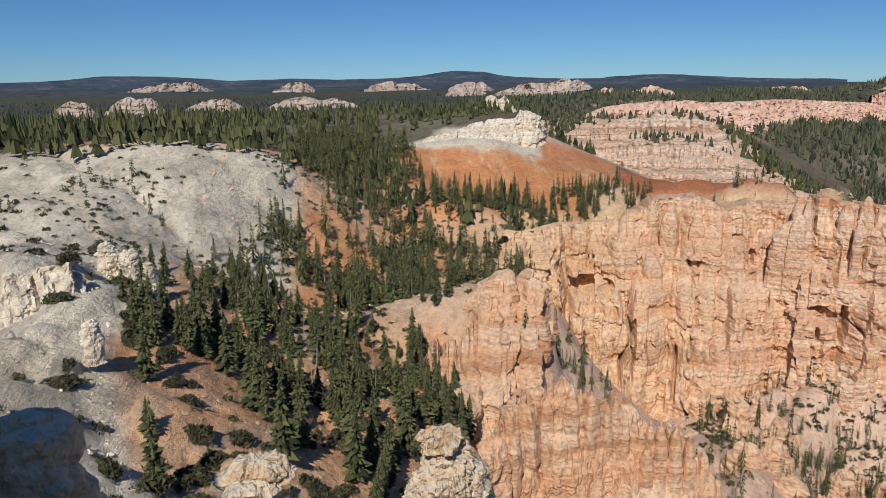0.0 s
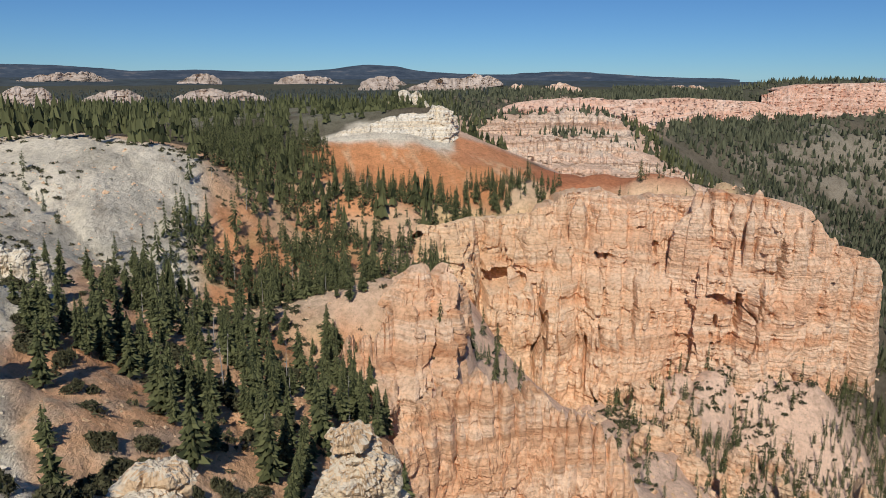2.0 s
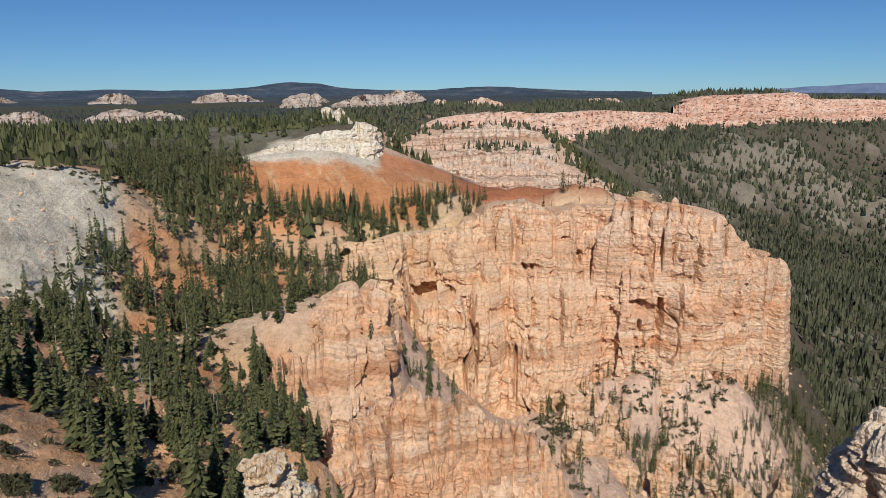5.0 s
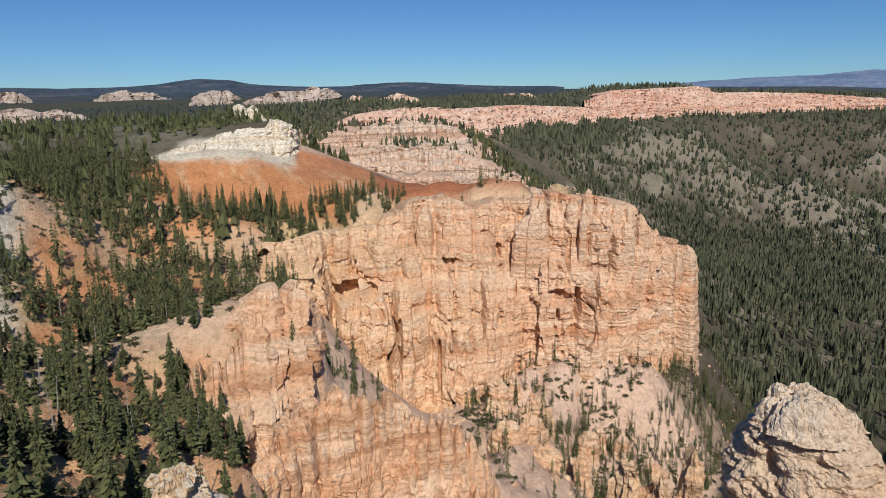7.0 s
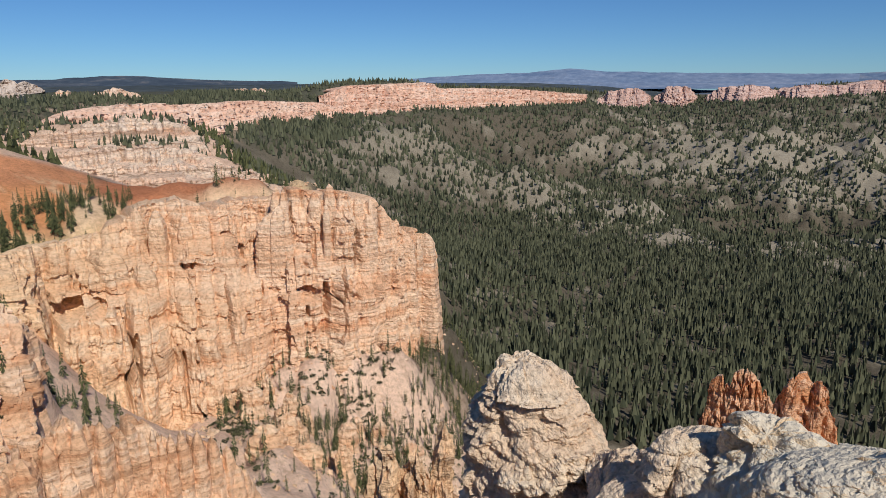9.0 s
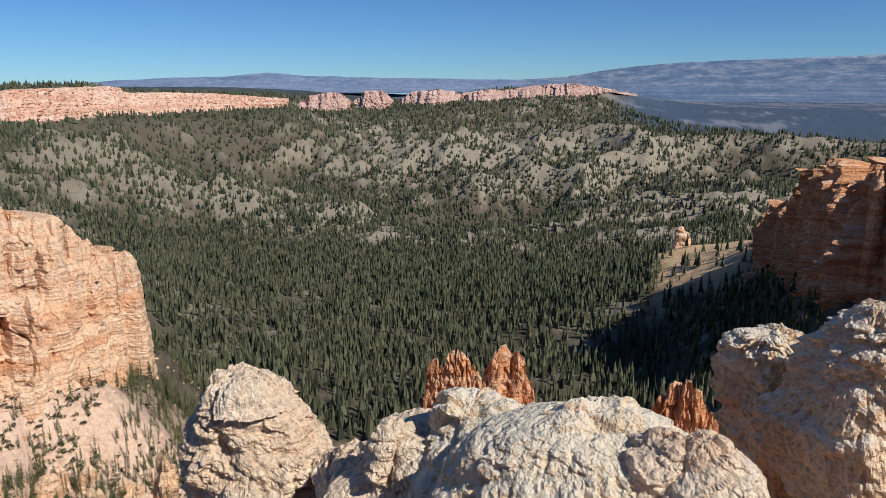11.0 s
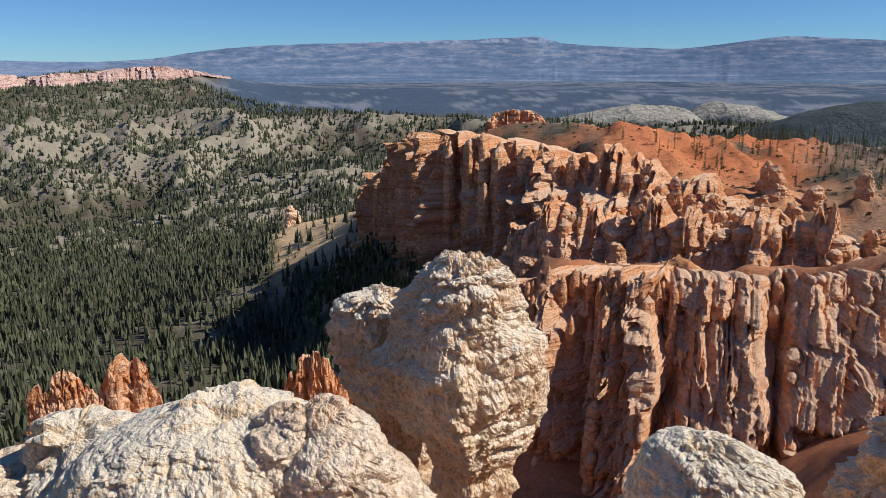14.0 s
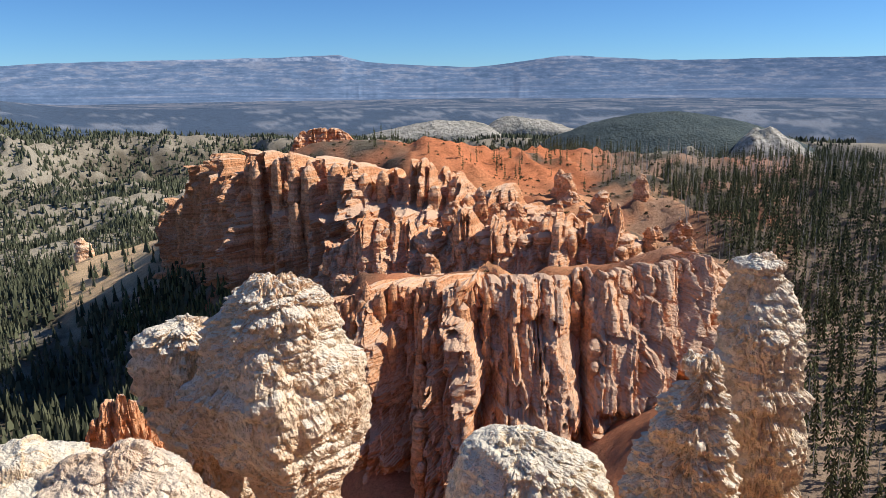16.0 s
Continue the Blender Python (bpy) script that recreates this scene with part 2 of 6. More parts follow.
def needles(name, dark, light):
    m, n, l, b = nodes_of(name, 0.8, 0.15)
    o = n.new("ShaderNodeObjectInfo")
    g = n.new("ShaderNodeNewGeometry")
    a = n.new("ShaderNodeMath")
    a.operation = "FRACT"
    s = n.new("ShaderNodeMath")
    s.operation = "ADD"
    l.new(o.outputs["Random"], s.inputs[0])
    l.new(g.outputs["Random Per Island"], s.inputs[1])
    l.new(s.outputs[0], a.inputs[0])
    l.new(ramp(n, l, a.outputs[0], [(0.0, dark), (0.6, light), (1.0, tuple(0.5 * (p + q) for p, q in zip(dark, light)))]), b.inputs["Base Color"])
    return m


NEEDLES = needles("fir_needles", (0.024, 0.031, 0.014), (0.138, 0.145, 0.062))
# needles seen through distance: blue-grey haze painted into both tones
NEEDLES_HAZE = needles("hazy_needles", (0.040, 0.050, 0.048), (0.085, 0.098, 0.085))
# as NEEDLES, lifted and slightly greyed: a little haze put into the colour
NEEDLES_FAR = needles("faintly_hazed_needles", (0.034, 0.042, 0.026), (0.140, 0.145, 0.085))
SCRUB = needles("scrub_leaves", (0.045, 0.045, 0.026), (0.12, 0.115, 0.06))
BARK = rock("bark", (0.20, 0.17, 0.14), (0.14, 0.11, 0.09), (0.08, 0.06, 0.05), 2.0, 0.8, 12, 0.02)

# ---- the lie of the land ----
# cliffs: bearing, level of the rim and its distance, level of the foot and its distance
AMPHITHEATRE = [(5.5, -12.6, 262, -15.0, 250), (8.5, -11.2, 285, -16.0, 262), (11.5, -11.1, 292, -19.5, 260), (14.0, -10.6, 292, -22.5, 250),
                (17.0, -9.2, 300, -24.3, 244), (20.0, -9.0, 300, -24.3, 244), (23.0, -9.2, 300, -22.6, 254), (26.4, -9.5, 296, -21.4, 262),
                (27.2, -8.8, 284, -20.8, 256), (31.5, -8.7, 284, -20.0, 262), (33.8, -9.6, 288, -20.8, 268), (35.2, -10.7, 292, -21.0, 276),
                (36.6, -11.7, 297, -21.0, 284), (38.3, -12.3, 302, -20.6, 293), (39.2, -12.9, 315, -19.6, 310), (38.4, -12.6, 350, -18.2, 352)]
LOWER_FIN = [(3.2, -28.7, 116, -31.0, 111), (5.0, -27.0, 119, -36.0, 111), (7.4, -25.0, 124, -40.0, 113), (8.6, -24.4, 126, -41.0, 114), (10.2, -24.2, 127, -42.0, 115), (12.6, -25.2, 128, -42.0, 116), (15.0, -24.7, 131, -43.0, 117), (17.2, -26.3, 132, -43.0, 119), (20.2, -27.0, 134, -42.0, 122), (21.6, -28.2, 135, -42.0, 124), (23.0, -29.4, 136, -40.0, 126), (24.0, -31.8, 142, -38.0, 134)]
SPIRES = [(-2.2, -21.9, 150, -24.0, 142), (1.2, -21.0, 155, -25.0, 138), (3.2, -20.0, 158, -26.0, 134), (4.6, -17.6, 162, -25.5, 138), (5.3, -15.8, 166, -24.0, 146),
          (7.6, -15.9, 168, -21.5, 154), (8.4, -18.4, 172, -19.6, 166)]
PINK_STEPS = [(8.1, -4.5, 560, -5.6, 548), (9.5, -5.2, 566, -6.7, 552), (12.0, -5.0, 590, -7.6, 560), (14.0, -4.9, 612, -7.8, 562), (16.0, -4.8, 628, -7.7, 566), (18.0, -4.6, 640, -7.6, 568), (20.0, -4.9, 640, -7.7, 568), (21.3, -5.4, 634, -7.8, 566),
              (22.0, -6.3, 618, -8.0, 562), (23.5, -6.7, 606, -8.1, 560), (26.7, -7.5, 588, -8.5, 556), (28.5, -8.4, 590, -8.8, 572)]
PINK_UPPER = [(9.6, -4.6, 640, -5.3, 626), (11.3, -3.6, 680, -5.2, 640), (13.5, -3.2, 700, -5.1, 650), (15.3, -2.9, 720, -5.0, 655), (17.0, -2.7, 730, -4.9, 660), (19.0, -2.8, 730, -4.9, 662), (20.4, -3.3, 722, -4.9, 664), (21.3, -4.3, 700, -5.0, 668), (21.9, -5.2, 690, -5.8, 672)]
FAR_RIM = [(10.6, -2.9, 790, -3.5, 780), (12.5, -2.3, 830, -3.5, 800), (14.5, -1.75, 880, -3.5, 840), (18.2, -1.6, 960, -3.6, 915), (21.2, -1.7, 1080, -3.9, 1035), (25.3, -1.5, 1300, -3.2, 1260), (28.5, -1.6, 1520, -2.9, 1480), (30.5, -1.7, 1680, -2.8, 1640), (32.2, -2.1, 1800, -2.7, 1780)]
RIM_BEYOND = [(30.6, -1.2, 1940, -2.2, 1910), (31.8, -0.75, 1960, -2.4, 1900), (33.0, -0.45, 2000, -2.5, 1940), (36.5, -0.3, 2100, -2.3, 2050),
              (39.2, -0.25, 2220, -2.1, 2170), (40.2, -0.65, 2260, -2.1, 2200), (44.0, -0.7, 2400, -2.0, 2340), (47.6, -0.9, 2550, -1.9, 2500), (51.5, -1.2, 2650, -1.8, 2620)]
WEST_MESA = [(52.4, -1.5, 2800, -2.0, 2770), (53.2, -1.0, 2790, -2.1, 2740), (55.2, -0.85, 2760, -2.1, 2700), (56.2, -1.4, 2790, -1.9, 2770)]
MIDDLE_MESA = [(56.6, -1.5, 2930, -1.9, 2900), (57.4, -0.75, 2900, -2.0, 2850), (58.8, -0.65, 2890, -1.9, 2840), (59.5, -1.3, 2930, -1.7, 2910)]
EAST_MESAS = [(60.2, -1.52, 2900, -1.80, 2880), (61.0, -0.82, 2860, -1.55, 2800), (63.2, -0.57, 2800, -1.55, 2720), (65.0, -0.87, 2900, -1.35, 2850), (66.4, -0.62, 2820, -1.45, 2740), (68.6, -0.62, 2880, -1.25, 2820), (70.6, -0.57, 2840, -1.15, 2760), (71.3, -0.27, 2930, -1.05, 2860), (73.4, -0.17, 2880, -1.05, 2800),
              (75.2, -0.32, 2960, -0.85, 2910), (76.6, -0.62, 2940, -0.75, 2900), (78.6, -0.92, 3000, -1.10, 2980)]
RED_WALL = [(88.0, -11.0, 570, -13.4, 562), (89.4, -9.2, 530, -13.8, 522), (91.0, -7.6, 484, -14.0, 476), (92.6, -6.5, 440, -14.3, 430), (94.2, -6.4, 426, -14.6, 406), (97.0, -6.3, 412, -15.0, 380), (101.6, -6.8, 392, -16.2, 352), (105.0, -7.4, 382, -14.5, 330),
            (110.7, -8.0, 372, -14.4, 318), (115.5, -9.6, 350, -14.5, 306), (119.0, -11.2, 330, -14.6, 296), (121.5, -12.6, 322, -14.4, 300)]
RED_MID = [(100.5, -13.5, 330, -16.5, 318), (104.0, -11.5, 322, -16.0, 300), (108.0, -11.9, 312, -15.8, 292), (112.0, -11.2, 306, -15.6, 286), (116.0, -12.2, 298, -15.4, 280), (119.5, -11.6, 292, -15.2, 274), (123.5, -11.2, 290, -15.0, 272), (126.5, -13.6, 286, -14.6, 276)]
RED_FIN = [(100.6, -17.6, 240, -24.0, 226), (103.0, -16.4, 238, -29.0, 204), (107.5, -16.2, 234, -31.5, 190), (112.0, -16.1, 230, -33.0, 178), (118.0, -15.8, 228, -29.0, 182),
           (123.0, -15.4, 228, -26.0, 186), (127.0, -14.7, 230, -23.0, 194), (130.4, -13.2, 236, -20.5, 204), (132.6, -14.6, 244, -18.0, 226)]
WHITE_BUTTE = [(-2.6, -4.9, 412, -5.1, 408), (0.0, -4.05, 416, -4.75, 406), (2.6, -3.3, 422, -4.55, 406), (4.6, -2.8, 426, -4.6, 408), (5.6, -2.8, 428, -4.8, 410), (6.1, -2.45, 428, -5.1, 410), (7.2, -2.5, 430, -5.2, 414), (7.85, -3.0, 438, -5.2, 426), (7.9, -3.6, 455, -4.8, 448)]
OUTCROP = [(-42, -13.2, 117, -16.6, 111), (-36, -13.1, 116, -16.8, 110), (-33, -13.0, 117, -16.4, 111), (-30.5, -12.9, 118, -15.9, 112), (-28.4, -12.9, 119, -15.9, 113), (-27.0, -14.0, 124, -15.4, 119)]
CLIFFS = (OUTCROP, WEST_MESA, MIDDLE_MESA, AMPHITHEATRE, LOWER_FIN, SPIRES, PINK_STEPS, PINK_UPPER, FAR_RIM, RIM_BEYOND, EAST_MESAS, RED_WALL, RED_MID, RED_FIN, WHITE_BUTTE)

# slopes and flats: bearing, level, distance along crests, benches and valley lines
NEAR_SLOPE = [(-60, -26, 50), (-33, -27.0, 66), (-29.6, -27.6, 66), (-23.5, -31.0, 66), (-18, -37, 58), (-10, -41.5, 55), (0, -45, 52)]
GRAVEL_BANK = [(-60, -17, 100), (-33.4, -16.5, 104), (-30.4, -19.5, 94), (-25.6, -18.3, 108), (-21.3, -23.0, 95)]
WHITE_BANK = [(-60, -11, 150), (-32.7, -10.4, 172), (-36, -12.4, 126), (-28.9, -12.4, 128), (-26.6, -13.2, 150), (-22.2, -17.1, 132), (-21.5, -10.3, 205)]
WHITE_CREST = [(-70, -6.0, 240), (-32.2, -6.6, 240), (-25.1, -6.5, 240), (-16.2, -5.6, 252), (-11.9, -6.4, 265), (-8.4, -6.2, 340), (-3.0, -5.0, 392)]
PLATEAU = [(-70, -4.0, 560), (-31.7, -4.1, 600), (-20.9, -4.2, 560), (-12.6, -2.9, 780), (-6.4, -1.9, 1250), (0.7, -2.2, 1000), (5.0, -1.8, 1000), (9.0, -1.9, 1000)]
BEYOND = [(-70, -2.6, 1400), (-31, -2.5, 1500), (-22, -2.4, 1500), (-14, -2.0, 1700), (-5, -1.5, 1900), (3, -1.4, 1800), (10, -1.3, 1700)]
PLATEAU_FAR = [(-70, -1.1, 2600), (-31, -1.2, 2600), (-15, -1.1, 2600), (0, -1.0, 2600), (15, -0.9, 2700), (30, -0.9, 2900), (45, -0.8, 3200)]
PLATEAU_MID = [(9, -1.7, 1350), (14, -1.55, 1450), (20, -1.4, 1850), (28, -1.15, 2150), (36, -0.9, 2450), (44, -0.85, 2700), (51, -1.0, 2900)]
BOWL = [(-12.3, -26.8, 97), (-7.1, -31.4, 84), (0.5, -25.2, 132), (3.0, -29.1, 106)]
BOWL_UPPER = [(-17.7, -14.8, 190), (-8.9, -17.9, 190), (-4.0, -11.5, 278), (4.1, -10.4, 285)]
CHUTE = [(8.6, -17.6, 222), (9.5, -21.5, 200), (10.5, -25.5, 180), (12.0, -27.5, 176), (14.5, -29.0, 178)]
ORANGE_FOOT = [(-0.5, -7.4, 360), (5.6, -9.7, 330), (13.6, -10.8, 312)]
SADDLE = [(12.0, -6.9, 400), (15.5, -8.7, 345), (17.8, -8.4, 340), (24.6, -8.3, 335), (28.0, -8.6, 330)]
TALUS = [(23.5, -31.0, 165), (24.9, -28.7, 190), (29.8, -28.5, 215), (34.5, -28.1, 240), (36.5, -21.6, 258), (38.2, -22.4, 276), (39.6, -20.3, 296), (40.8, -19.6, 318), (41.0, -24.0, 285), (41.6, -27.3, 270), (43.0, -22.9, 335)]
VALLEY = [(30, -20.5, 520), (36, -20.0, 560), (42, -24.0, 345), (45.8, -25.0, 335), (50.5, -22.2, 450), (60, -24.0, 410), (70, -24.0, 410), (79.3, -21.6, 480), (82.9, -24.4, 390)]
VALLEY_MID = [(24, -9.6, 900), (34, -12.0, 1000), (54.6, -12.2, 1080), (66, -13.2, 980), (76.4, -15.0, 840)]
VALLEY_FAR = [(22, -4.9, 1250), (32, -5.6, 1650), (44, -6.2, 1900), (54.3, -6.7, 1950), (66, -6.2, 2050), (80, -6.3, 2000), (92, -6.6, 1900), (110, -7.0, 1900), (130, -7.5, 1800), (150, -8.0, 1700)]
BASIN = [(54, -2.4, 2700), (62, -2.3, 2750), (75, -1.95, 2900), (90, -2.1, 2900), (110, -2.2, 2900), (135, -2.4, 2900), (160, -2.4, 2900)]
KNOB_SPUR = [(82.4, -12.3, 720), (87.4, -13.0, 570), (84.5, -17.3, 520), (87.8, -17.3, 452)]
RED_TOP = [(93.5, -6.4, 500), (98.0, -6.1, 520), (103.0, -6.0, 520), (108, -5.8, 510), (113.4, -5.6, 500), (121.4, -5.2, 520), (124.0, -6.0, 500), (132.3, -6.7, 460), (141.7, -6.6, 430), (165, -6.0, 420)]
RED_BENCH = [(113.5, -9.3, 385), (118, -9.0, 400), (124.2, -9.0, 380), (126.6, -13.4, 290), (123.5, -14.0, 285), (134.6, -10.7, 335), (138.2, -9.7, 345), (165, -9, 330)]
EAST_BACK = [(95, -13, 900), (110, -12, 950), (125, -9, 1000), (150, -9, 1000)]
EAST_WOOD = [(135, -17, 250), (138, -15.5, 270), (141.0, -18.1, 230), (143.3, -25.4, 185), (165, -20, 200)]
CANYON = [(78, -40, 160), (88, -37, 200), (95, -36, 210), (105.4, -34.5, 170), (114.0, -34, 160), (120.4, -30.5, 165), (124.0, -28.5, 165), (129.3, -25.0, 160), (134, -31, 150), (139, -34, 130), (146, -34, 120)]
UNDER = [(20, -45, 40), (40, -45, 40), (60, -46, 40), (80, -46, 40), (100, -45, 40), (120, -44, 40), (140, -42, 40), (165, -35, 40)]
GULLY = [(9.5, -31.5, 158), (12, -32.5, 159), (15, -33, 160), (18, -33.5, 162), (21, -33, 168)]
DEEP = [(20, -43, 95), (35, -42, 130), (50, -41, 170), (65, -40, 200)]
LINES = (CHUTE, GULLY, BEYOND, PLATEAU_MID, NEAR_SLOPE, GRAVEL_BANK, WHITE_BANK, WHITE_CREST, PLATEAU, PLATEAU_FAR, BOWL, BOWL_UPPER, ORANGE_FOOT, SADDLE, TALUS, VALLEY, VALLEY_MID, VALLEY_FAR, BASIN,
         KNOB_SPUR, RED_TOP, RED_BENCH, EAST_BACK, EAST_WOOD, CANYON, UNDER, DEEP)


def dense(line):
    """Steps of a few degrees along a line of bearing, level, distance."""
    out = [line[0]]
    for p, q in zip(line, line[1:]):
        k = max(1, math.ceil(max(abs(p[0] - q[0]) / 3.0, abs(math.log(p[2] / q[2])) / 0.15)))
        for i in range(1, k + 1):
            t = i / k
            out.append((p[0] + (q[0] - p[0]) * t, p[1] + (q[1] - p[1]) * t, math.exp(math.log(p[2]) * (1 - t) + math.log(q[2]) * t)))
    return out


def cap_depth(height, d):
    return max(4.0, min(height * 0.7, 60.0), d * 0.03)


def control_points():
    """Bearing, distance and height of places that the ground runs through."""
    out = []
    for line in LINES:
        for az, el, d in dense(line):
            out.append((az, d, EYE + d * math.tan(radians(el))))
    for cliff_line in CLIFFS:
        p = glide(cliff_line, 2 * len(cliff_line) - 1)
        top, foot = place(p[:, 0], p[:, 1], p[:, 2]), place(p[:, 0], p[:, 3], p[:, 4])
        along = np.gradient(0.5 * (top + foot)[:, :2], axis=0)
        inward = np.stack([-along[:, 1], along[:, 0]], 1) / np.linalg.norm(along, axis=1, keepdims=True)
        for t, f, i, d in zip(top, foot, inward, p[:, 2]):
            high = t[2] - f[2]
            back = cap_depth(high, d)
            thin = ((t[:2] + i * 3, f[2] + 0.15 * high), (t[:2] + i * 14, f[2] + 0.1 * high), (f[:2] - i * 0.012 * d, f[2] - 0.12 * high))
            for xy, z in thin if cliff_line is LOWER_FIN else ((t[:2] + i * back * 0.85, t[2] - 2.5), (t[:2] + i * back * 0.4, f[2] + 0.35 * high), (t[:2] + i * back * 0.15, f[2] - 0.05 * high), (f[:2] - i * 0.012 * d, f[2] - 0.12 * high)):
                out.append((math.degrees(math.atan2(xy[0], xy[1])), math.hypot(*xy), z))
    for az in range(-180, 180, 8):  # the knoll under the viewer and the plateau behind
        front = -50 < az < 150
        out.append((az, 1.0, 0.0))
        out.append((az, 1.9, 0.0 if not front else -0.4))
        out.append((az, 7.0, -0.5 if not front else -6.5))
        out.append((az, 20.0, -1.5 if not front else -17.0))
        if not -75 < az < 168:
            for d, z in ((60, -2), (200, -8), (900, -20), (3000, -60)):
                out.append((az, d, z))
    for az in range(-180, 180, 6):
        out.append((az, 4950, -25.0 if -75 < az < 58 else -75.0))
        if az < -75 or az > 58:
            out.append((az, 3900, -115.0))
        elif az < 50:
            out.append((az, 3700, -18.0))
    return np.array(out, float)


def lay_of_land(az, lnd):
    """Height of the ground before its small relief, interpolated smoothly between the lines."""
    p = control_points()
    u, v, z = np.radians(p[:, 0]), np.log(p[:, 1]), (p[:, 2] - EYE) / p[:, 1]

    def kernel(du, dv):
        return -np.sqrt(4 * np.sin(du / 2) ** 2 + dv * dv)

    n = len(u)
    a = np.zeros((n + 1, n + 1))
    a[:n, :n] = kernel(u[:, None] - u, v[:, None] - v)
    a[:n, n] = a[n, :n] = 1
    w = np.linalg.solve(a + np.diag(np.r_[np.full(n, 0.001), 0]), np.r_[z, 0])
    out = np.empty((len(lnd), len(az)))
    for i, q in enumerate(lnd):
        out[i] = EYE + math.exp(q) * (kernel(np.radians(az)[:, None] - u, q - v) @ w[:n] + w[n])
    return out


AZ = np.concatenate([np.arange(-45, 155, 0.31), np.arange(155, 315, 2.0)])
LND = np.concatenate([np.log([0.02, 0.4, 0.8]), np.linspace(math.log(1.2), math.log(34), 34), np.linspace(math.log(35), math.log(4950), 320)])
_ca = np.concatenate([np.arange(-45, 155, 0.4), np.arange(155, 317, 2.0)])
_cz = lay_of_land(_ca, LND)
_cz[:3] = np.minimum(_cz[3], 0.0) * np.array([0.0, 0.3, 0.65])[:, None]
BASE_Z = np.stack([np.interp(AZ, _ca, r) for r in _cz])
_az, _ln = np.meshgrid(AZ, LND)
_d = np.exp(_ln)
BEARING, REACH = _az, _d
GX, GY = _d * np.sin(np.radians(_az)), _d * np.cos(np.radians(_az))


def zone(az, d, az0, az1, d0, d1, soft_az=1.2, soft_d=0.08):
    """1 inside a stretch of bearings and distances, with soft edges."""
    ld = np.log(d)
    return smooth(az0 - soft_az, az0 + soft_az, az) * (1 - smooth(az1 - soft_az, az1 + soft_az, az)) * smooth(math.log(d0) - soft_d, math.log(d0) + soft_d, ld) * (1 - smooth(math.log(d1) - soft_d, math.log(d1) + soft_d, ld))


def billow0(x, y, seed):
    return np.minimum(1, np.abs(vnoise(x, y, 0.5, seed)) * 1.9) ** 0.65


# small relief: hills in the valley, gullies on the slopes
HILLY = zone(_az, _d, 20, 150, 950, 2300, 5, 0.12) * (1 - 0.9 * smooth(-150, -95, BASE_Z))
HILL = ridged(GX / 640, GY / 640, 0.3, 5, 31, 0.42)
PLAT = zone(_az, _d, -80, 20, 420, 4000, 3, 0.2)
SPUR = ridged(GX / 170, GY / 170, 0.7, 3, 33)
GROUND_Z = BASE_Z + HILLY * ((HILL - 0.60) * 210 + (SPUR - 0.62) * 125) * smooth(800, 1500, _d) + PLAT * (fbm(GX / 300, GY / 300, 0, 4, 5) * 12)
_cap = EYE + _d * np.tan(np.radians(np.interp(_az, [55, 62, 75, 86, 92, 100, 160], [-2.6, -2.7, -3.0, -3.2, -3.9, -4.4, -4.6])))
_over = zone(_az, _d, 55, 160, 900, 2450, 2, 0.05) * np.maximum(0, GROUND_Z - (_cap - 12))
GROUND_Z -= _over - 18 * (1 - np.exp(-_over / 18))
_mid = zone(_az, _d, -60, 150, 30, 900, 5, 0.2)
GROUND_Z += _mid * (fbm(GX / 26, GY / 26, 0, 5, 9) * 2.2 + (ridged(GX / 14, GY / 14, 0, 3, 12) - 0.6) * 0.9) + zone(_az, _d, -360, 360, 3, 60, 5, 0.2) * fbm(GX / 5, GY / 5, 0, 4, 3) * 0.35


_bank = zone(_az, _d, -60, -18, 45, 275, 3, 0.1)
GROUND_Z += _bank * ((billow0(GX / 22 + 0.4 * GY / 22, GY / 60, 2) - 0.6) * 3.0 + (billow0(GX / 6, GY / 9, 4) - 0.6) * 1.5 + (billow0(GX / 2.6, GY / 3.4, 6) - 0.6) * 0.4)


_talus = zone(_az, _d, 18, 46, 150, 420, 2, 0.1)
GROUND_Z += _talus * ((billow0((GX - 0.8 * GY) / 17, GY / 50, 21) - 0.6) * 7.0 + (billow0(GX / 6, GY / 8, 22) - 0.6) * 1.6)
_east = zone(_az, _d, 90, 140, 255, 560, 3, 0.1) * (1 - 0.85 * zone(_az, _d, 92, 107, 420, 640, 1, 0.05))
GROUND_Z += _east * ((0.6 - billow0(GX / 30, GY / 24, 23)) * 6.5 + (ridged((GX + 0.5 * GY) / 13, (GY - 0.3 * GX) / 40, 0, 3, 27) - 0.6) * 4.0 + (0.6 - billow0(GX / 9, GY / 8, 24)) * 1.8)
_bowl = zone(_az, _d, -30, 9, 42, 300, 2, 0.1)
GROUND_Z += _bowl * ((billow0((GX + GY) / 26, GY / 60, 25) - 0.6) * 2.4 + (billow0(GX / 7, GY / 8, 26) - 0.6) * 1.0 + (billow0(GX / 3, GY / 4, 28) - 0.6) * 0.45)


def on_grid(values, x, y):
    """Values of the ground's grid at places x, y."""
    az = np.degrees(np.arctan2(x, y))
    az = np.where(az < -45, az + 360, az)
    fi = np.interp(az, AZ, np.arange(len(AZ)))
    fj = np.clip(np.interp(np.log(np.hypot(x, y)), LND, np.arange(len(LND))), 0, len(LND) - 1.001)
    i, j = np.minimum(fi.astype(int), len(AZ) - 2), fj.astype(int)
    s, t = fi - i, fj - j
    return (values[j, i] * (1 - s) + values[j, i + 1] * s) * (1 - t) + (values[j + 1, i] * (1 - s) + values[j + 1, i + 1] * s) * t


def ground_height(x, y):
    return on_grid(GROUND_Z, np.asarray(x, float), np.asarray(y, float))


